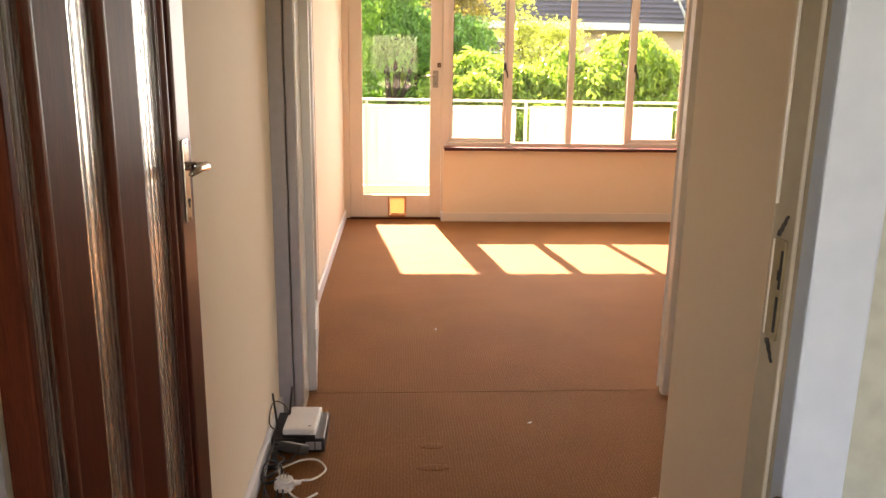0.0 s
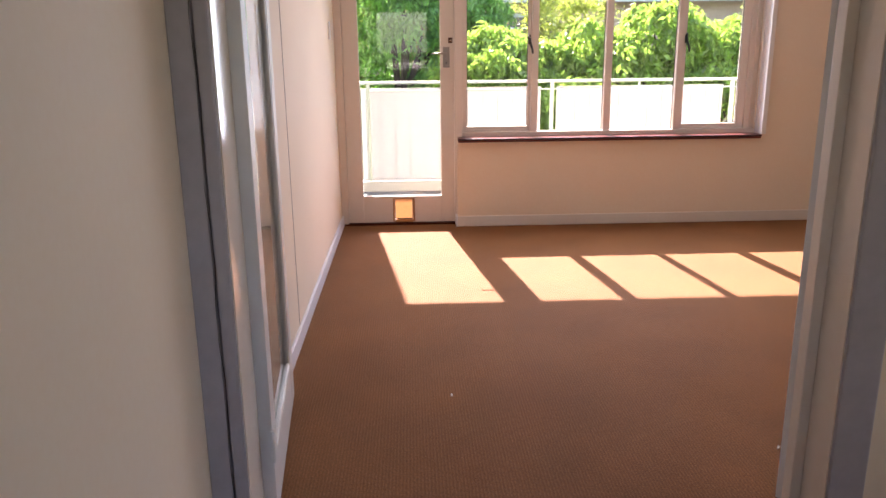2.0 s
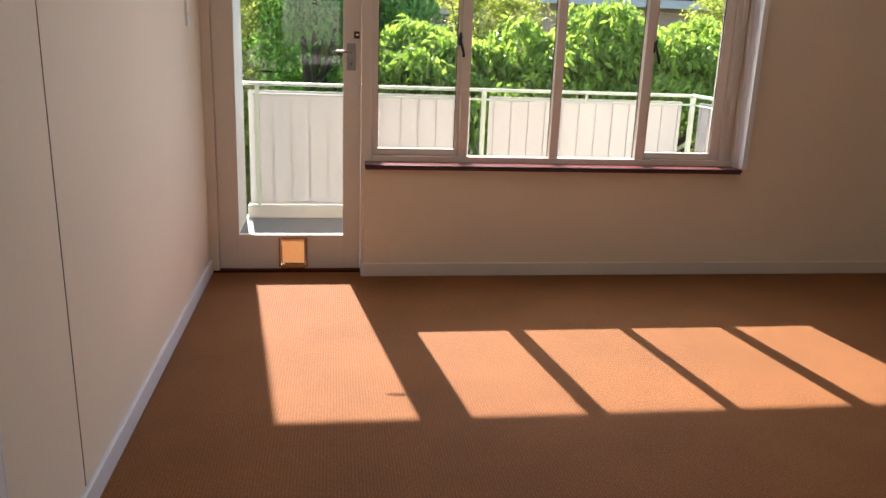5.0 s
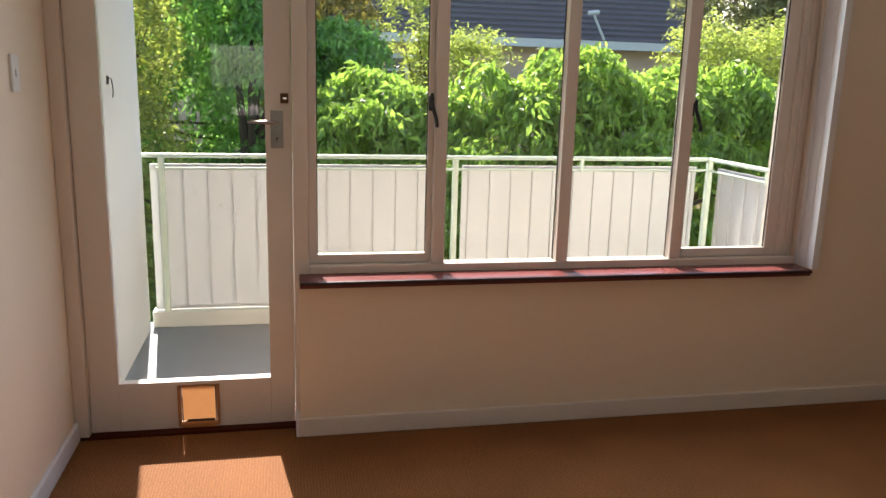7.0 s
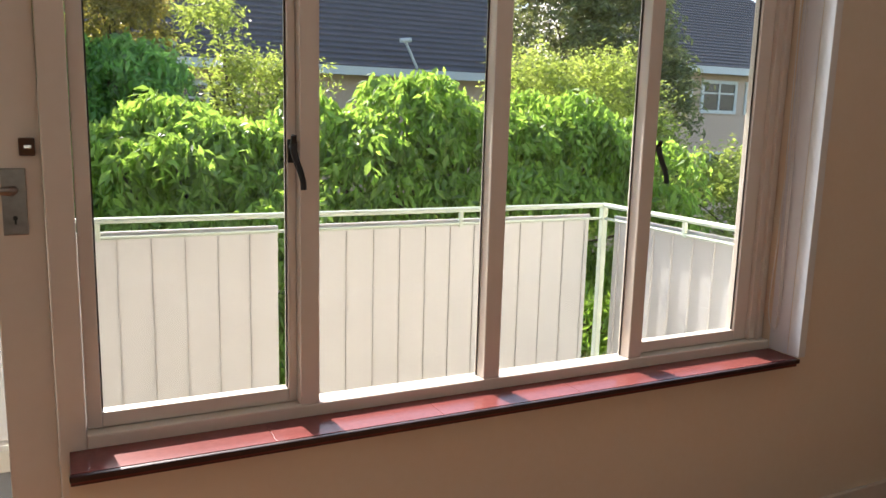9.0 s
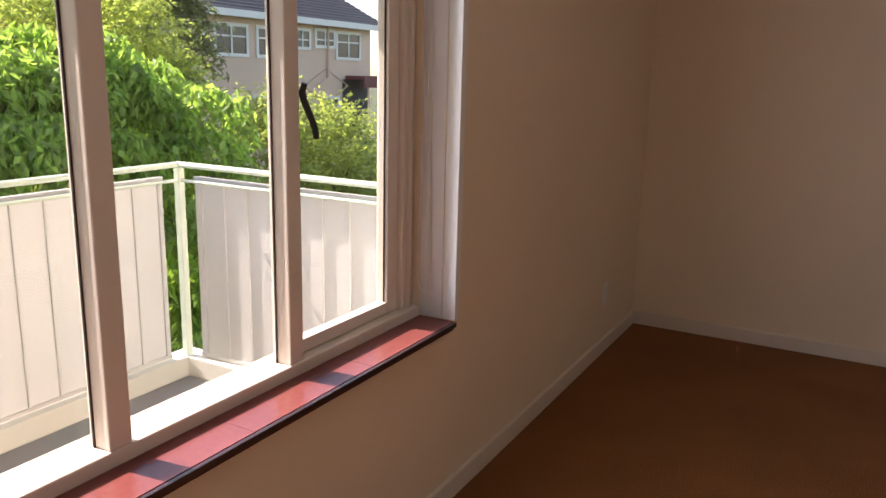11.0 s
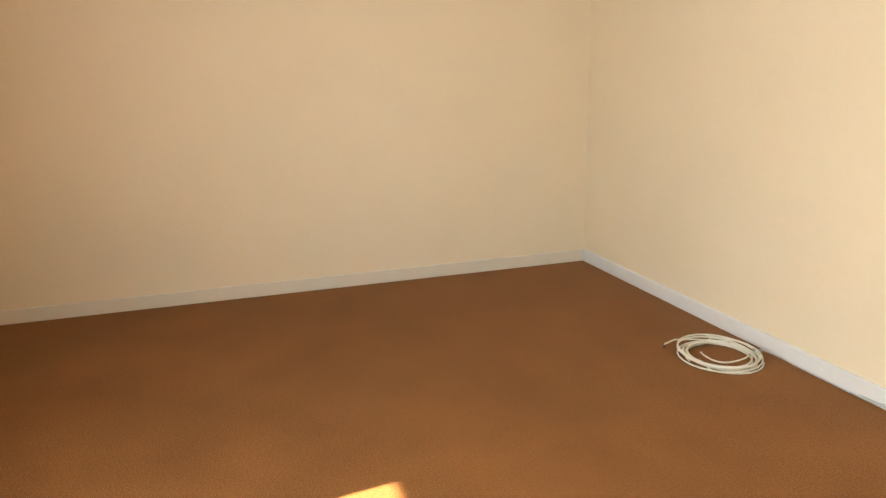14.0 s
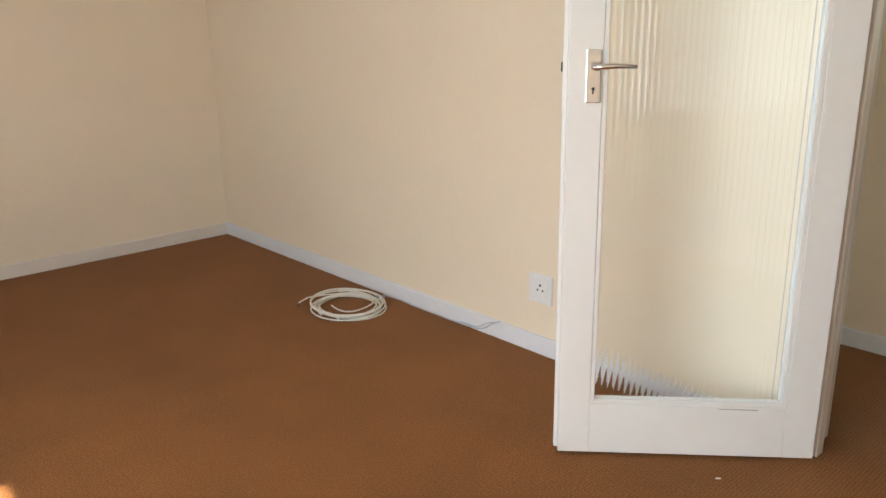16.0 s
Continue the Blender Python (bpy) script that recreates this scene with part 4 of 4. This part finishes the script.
def weeping_tree(label, base, trunk_h, x0, x1, top, slope, seed, per_layer):
    """A broad crown built of many overlapping hanging clumps in four tiers, lower towards the viewer's side and the ends."""
    ob = thing("drooping_tree", label, "tree", base)
    r = random.Random(seed)
    mid = (x0 + x1) / 2
    clumps = []
    for tier, (dz, y) in enumerate(((0.42, 12.2), (0.72, 11.75), (1.25, 11.35), (1.95, 11.15), (2.7, 11.3))):
        for k in range(per_layer):
            x = x0 + (x1 - x0) * (k + 0.5 + r.uniform(-0.45, 0.45)) / per_layer
            rad = r.uniform(0.30, 0.58)
            z = top - slope * (x - mid) ** 2 - dz - r.uniform(-0.06, 0.22)
            clumps.append((x - base[0], y + r.uniform(-0.25, 0.25) - base[1], z - base[2], rad, rad * r.uniform(0.75, 0.95)))
    bm = bmesh.new()
    tip = Vector((r.uniform(-0.2, 0.2), 0.1, trunk_h))
    tube(bm, [(0, 0, -0.2), (0.06, 0.05, trunk_h * 0.5), tip], lambda f: 0.13 * (1.25 - 0.6 * f), 9)
    part("trunk", bm, M_BARK, ob)
    bm = bmesh.new()
    for x, y, z, a, h in clumps:
        m = tip.lerp(Vector((x, y, z)), 0.5) + Vector((r.uniform(-0.2, 0.2), r.uniform(-0.2, 0.2), 0.2))
        tube(bm, [tip * r.uniform(0.75, 1.0), m, (x, y, z + 0.6 * h)], lambda f: 0.045 * (1.1 - f), 6)
    part("limb", bm, M_BARK, ob)
    cr = new("crown", leaves_mesh("crown", weeping_points(clumps, 34, 13, seed), 0.125, 0.052, 0.80, seed, L_BRIGHT))
    cr.parent = ob
    return ob


weeping_tree("bright green tree with hanging leaves below the balcony", (1.45, 12.2, G), 2.4, 0.75, 2.15, 1.70, 0.25, 11, 6)
weeping_tree("broad bright green tree with hanging leaves below the balcony", (4.1, 12.2, G), 2.6, 2.0, 6.75, 1.91, 0.062, 12, 18)
tree("evergreen_tree", "tall dark green tree behind the balcony", (0.1, 14.2, G), 3.5,
     [(-0.2, 14.2, 2.7, 0.55, 0.7, 1.3), (0.1, 14.0, 1.8, 0.45, 0.6, 0.7), (1.2, 14.3, 1.9, 0.45, 0.6, 0.35), (0.0, 14.0, -0.6, 1.4, 1.0, 1.2), (1.1, 14.3, 0.8, 0.8, 0.8, 0.9)], 2600, 15, 0.42, 0.8, (0.12, 0.048, 0.7), L_DARK, 21, 0.16)
tree("brown_green_tree", "brownish green tree beside the tiled roof", (1.0, 15.8, G), 3.5,
     [(0.8, 15.8, 3.0, 0.7, 0.6, 0.8), (1.3, 15.7, 2.6, 0.45, 0.5, 0.5), (0.9, 15.6, 1.2, 0.7, 0.6, 1.0)], 1300, 14, 0.32, 0.3, (0.09, 0.032, 0.3), L_RUST, 33, 0.12)
tree("olive_tree", "yellow-green fine-leaved tree beside the balcony", (-2.0, 13.2, G), 3.0,
     [(-1.9, 13.2, 2.0, 0.9, 1.0, 1.4), (-1.3, 13.0, 0.6, 0.5, 0.6, 0.9), (-2.6, 13.4, 2.9, 1.0, 1.0, 1.1), (-1.8, 12.8, -1.2, 1.2, 0.9, 1.1), (-1.2, 13.1, 1.9, 0.35, 0.5, 0.8), (-0.9, 12.9, -0.4, 0.6, 0.6, 0.7)], 3000, 17, 0.34, 0.35, (0.075, 0.028, 0.3), L_YELLOW, 22, 0.12)
tree("slender_tree", "light green feathery tree in front of the roof", (2.5, 15.5, G), 3.2,
     [(2.3, 15.5, 2.3, 0.30, 0.3, 0.75), (2.8, 15.4, 1.7, 0.40, 0.4, 0.5), (3.4, 15.3, 1.75, 0.25, 0.3, 0.4), (2.5, 15.2, 0.6, 1.2, 0.7, 0.9)], 1100, 15, 0.42, 0.25, (0.085, 0.028, 0.2), L_OLIVE, 23, 0.08)
tree("olive_tree", "olive green feathery tree behind the railing", (7.6, 14.6, G), 3.0,
     [(6.9, 14.6, 1.75, 0.6, 0.7, 0.6), (8.1, 14.5, 1.75, 0.65, 0.8, 0.65), (8.6, 14.6, 0.7, 0.8, 0.9, 1.0), (7.4, 14.2, 0.2, 1.4, 0.9, 1.1), (7.5, 14.6, 1.3, 0.6, 0.6, 0.6)], 2300, 16, 0.42, 0.15, (0.085, 0.028, 0.2), L_OLIVE, 24, 0.1)
tree("grey_tree", "grey-green tall tree in the garden", (10.4, 18.0, G), 3.5,
     [(9.5, 18.0, 3.3, 1.1, 1.1, 1.4), (11.0, 18.2, 3.2, 1.3, 1.2, 1.6), (11.9, 18.0, 2.0, 0.8, 1.0, 1.2), (10.0, 17.6, 1.0, 1.7, 1.2, 1.4)], 2800, 15, 0.45, 0.3, (0.13, 0.045, 0.3), L_GREY, 25, 0.18)
tree("garden_shrub", "yellow-green leafy garden shrub", (10.2, 12.4, G), 1.6,
     [(9.0, 12.4, 0.55, 0.5, 0.6, 0.55), (10.2, 12.4, 0.30, 0.6, 0.7, 0.60), (9.6, 12.3, -0.2, 0.9, 0.9, 0.8), (10.8, 12.4, -0.7, 1.1, 1.0, 0.9), (8.3, 12.4, 0.2, 0.8, 0.8, 0.8), (11.6, 12.2, -1.1, 1.1, 1.0, 0.9)], 2000, 15, 0.42, 0.2, (0.085, 0.03, 0.2), L_OLIVE, 26, 0.08)
tree("garden_shrub", "dark green undergrowth below the balcony", (3.0, 13.8, G), 1.0,
     [(1.0, 13.6, -1.6, 2.0, 1.0, 1.2), (4.2, 13.8, -1.2, 2.2, 1.0, 1.2), (7.0, 13.2, -1.6, 2.2, 1.0, 1.2), (-2.0, 12.4, -2.0, 2.0, 1.0, 1.0)], 2000, 12, 0.5, 0.3, (0.11, 0.045, 0.4), L_DARK, 27, 0.06)
tree("far_tree", "dark green tree beyond the houses", (45.5, 42.0, G), 6.0,
     [(44.5, 42.0, 7.0, 1.6, 1.6, 2.0), (46.8, 42.0, 6.0, 1.5, 1.5, 2.0), (45.6, 42.0, 3.5, 2.4, 2.0, 2.2)], 1000, 12, 1.0, 0.3, (0.36, 0.13, 0.3), L_GREY, 34, 0.3)


def house(name, label, x0, x1, y0, y1, eave, ridge, wins, hip=0.35):
    ob = thing(name, label, "house", ((x0 + x1) / 2, y0, G))
    ox = -(x0 + x1) / 2
    def bb(a0, a1, b0, b1, c0, c1, bevel=0.0):
        return boxes((a0 + ox, a1 + ox, b0 - y0, b1 - y0, c0 - G, c1 - G), bevel=bevel)
    part("wall", bb(x0, x1, y0, y1, G, eave), M_HOUSE, ob)
    # roof of overlapping courses
    n, ym = 30, (y0 + y1) / 2
    bm = bmesh.new()
    for side in (1, -1):
        for k in range(n):
            f0, f1 = k / n, (k + 1) / n
            ya = y0 - 0.5 if side > 0 else y1 + 0.5
            p0, p1 = ya + (ym - ya) * f0, ya + (ym - ya) * (f1 + 0.01)
            h0, h1 = eave + 0.05 + (ridge - eave) * f0, eave + 0.05 + (ridge - eave) * f1
            ins0, ins1 = f0 * (y1 - y0) * hip, f1 * (y1 - y0) * hip
            v = [bm.verts.new((xx + ox, yy - y0, zz - G)) for xx, yy, zz in
                 ((x0 - 0.5 + ins0, p0, h0 + 0.05), (x1 + 0.5 - ins0, p0, h0 + 0.05), (x1 + 0.5 - ins1, p1, h1 + 0.02), (x0 - 0.5 + ins1, p1, h1 + 0.02),
                  (x0 - 0.5 + ins0, p0, h0 - 0.02), (x1 + 0.5 - ins0, p0, h0 - 0.02))]
            bm.faces.new(v[:4])
            bm.faces.new((v[4], v[5], v[1], v[0]))
    for xe, s in ((x0 - 0.5, 1), (x1 + 0.5, -1)):
        v = [bm.verts.new((xx + ox, yy - y0, zz - G)) for xx, yy, zz in ((xe, y0 - 0.5, eave + 0.05), (xe, y1 + 0.5, eave + 0.05), (xe + s * (y1 - y0) * hip, ym, ridge + 0.05))]
        bm.faces.new(v)
    part("roof", bm, M_ROOF, ob, "dark grey tiled roof")
    part("fascia", bb(x0 - 0.5, x1 + 0.5, y0 - 0.56, y0 - 0.5, eave - 0.16, eave + 0.06), M_EXT, ob, "pale fascia and gutter")
    part("soffit", bb(x0 - 0.5, x1 + 0.5, y0 - 0.5, y0, eave - 0.06, eave - 0.02), M_EXT, ob)
    for a0, a1, z0, z1 in wins:
        w = part("window", bb(a0, a1, y0 - 0.03, y0 + 0.02, z0, z1), M_HWIN, ob)
        f = 0.11
        part("frame", boxes((a0 - f + ox, a0 + ox, -0.06, -0.002, z0 - f - G, z1 + f - G), (a1 + ox, a1 + f + ox, -0.06, -0.002, z0 - f - G, z1 + f - G),
                            (a0 + ox, a1 + ox, -0.06, -0.002, z0 - f - G, z0 - G), (a0 + ox, a1 + ox, -0.06, -0.002, z1 - G, z1 + f - G),
                            ((a0 + a1) / 2 - 0.035 + ox, (a0 + a1) / 2 + 0.035 + ox, -0.055, -0.031, z0 - G, z1 - G),
                            (a0 + ox, a1 + ox, -0.05, -0.032, z1 - 0.33 - G, z1 - 0.28 - G)), M_EXT, w)
    return ob


tree("evergreen_tree", "dark green tree filling the garden behind", (-3.4, 17.0, G), 3.5,
     [(-4.2, 17.0, 2.4, 1.8, 1.2, 2.0), (-2.2, 17.2, 2.2, 1.8, 1.2, 2.0), (-0.6, 17.0, 1.8, 1.2, 1.0, 1.8), (-3.0, 16.6, -0.6, 2.6, 1.2, 1.6), (0.4, 17.4, 0.0, 1.4, 1.2, 1.6)], 3600, 15, 0.5, 0.6, (0.15, 0.055, 0.5), L_DARK, 28, 0.18)
house("house", "low house with a dark grey tiled roof", -9, 12.5, 24.5, 33.5, 2.66, 7.5, [(3.0, 4.4, 0.9, 2.1)], 0.05)
ha = bpy.data.objects["house"]
bm = rod(bmesh.new(), (8.65 - 1.75, -0.7, 3.42 - G), (9.05 - 1.75, -0.6, 2.75 - G), 0.035)
rod(bm, (8.5 - 1.75, -0.72, 3.42 - G), (8.8 - 1.75, -0.72, 3.46 - G), 0.06)
part("aerial_bracket", bm, M_EXT, ha, "white aerial bracket on the eave")
hb = house("apartment_house", "beige two-storey house with white windows and a grey tiled roof", 15.0, 28.0, 24.0, 34.0, 3.24, 6.9,
           [(15.8, 16.9, 2.1, 2.9), (17.8, 18.7, 2.3, 2.8), (19.3, 20.65, 1.95, 2.8), (21.25, 22.1, 1.95, 2.8), (23.2, 23.95, 2.3, 2.85), (24.4, 25.45, 2.4, 2.9), (25.7, 27.15, 2.0, 2.87), (24.9, 25.7, -0.6, 0.4), (21.0, 22.0, -0.8, 0.5)])
bm = boxes((26.0 - 21.45, 27.7 - 21.45, -0.04, 0.02, 0.0, 1.15 - G), bevel=0.0)
part("porch_opening", bm, M_DARK, hb, "dark porch opening")
bm = tube(bmesh.new(), [(25.0 - 21.45, -0.08, 3.1 - G), (25.0 - 21.45, -0.08, 1.2 - G), (24.4 - 21.45, -0.08, 0.9 - G)], 0.05, 8)
part("downpipe", bm, M_HOUSE, hb)
for pts in ([(23.6, 0.9), (24.95, 1.55), (26.3, 0.9)], [(23.6, 0.9), (24.95, 0.25), (26.3, 0.9)]):
    part("wall_tie", tube(bmesh.new(), [(x - 21.45, -0.05, z - G) for x, z in pts], 0.020, 6), M_HOUSE, hb, "thin painted pipe on the wall")
part("awning", boxes((26.2 - 21.45, 27.9 - 21.45, -0.9, 0.0, 1.15 - G, 1.30 - G), (26.2 - 21.45, 27.9 - 21.45, -0.95, -0.88, 0.85 - G, 1.30 - G), bevel=0.02), M_AWNING, hb, "dark red awning over the porch")
for x0 in (19.3, 17.6, 16.1):
    w = part("window", boxes((x0 - 21.45, x0 + 0.9 - 21.45, -0.03, 0.02, -0.7 - G, 0.5 - G)), M_HWIN, hb)
    part("frame", boxes((x0 - 0.1 - 21.45, x0 - 21.45, -0.06, -0.002, -0.8 - G, 0.6 - G), (x0 + 0.9 - 21.45, x0 + 1.0 - 21.45, -0.06, -0.002, -0.8 - G, 0.6 - G),
                        (x0 - 21.45, x0 + 0.9 - 21.45, -0.06, -0.002, 0.5 - G, 0.6 - G), (x0 - 21.45, x0 + 0.9 - 21.45, -0.06, -0.002, -0.8 - G, -0.7 - G),
                        (x0 + 0.42 - 21.45, x0 + 0.48 - 21.45, -0.055, -0.031, -0.7 - G, 0.5 - G)), M_EXT, w)
part("vent_pipe", rod(bmesh.new(), (24.6 - 21.45, 0.8, 3.6 - G), (24.6 - 21.45, 0.8, 4.5 - G), 0.09), M_EXT, hb)
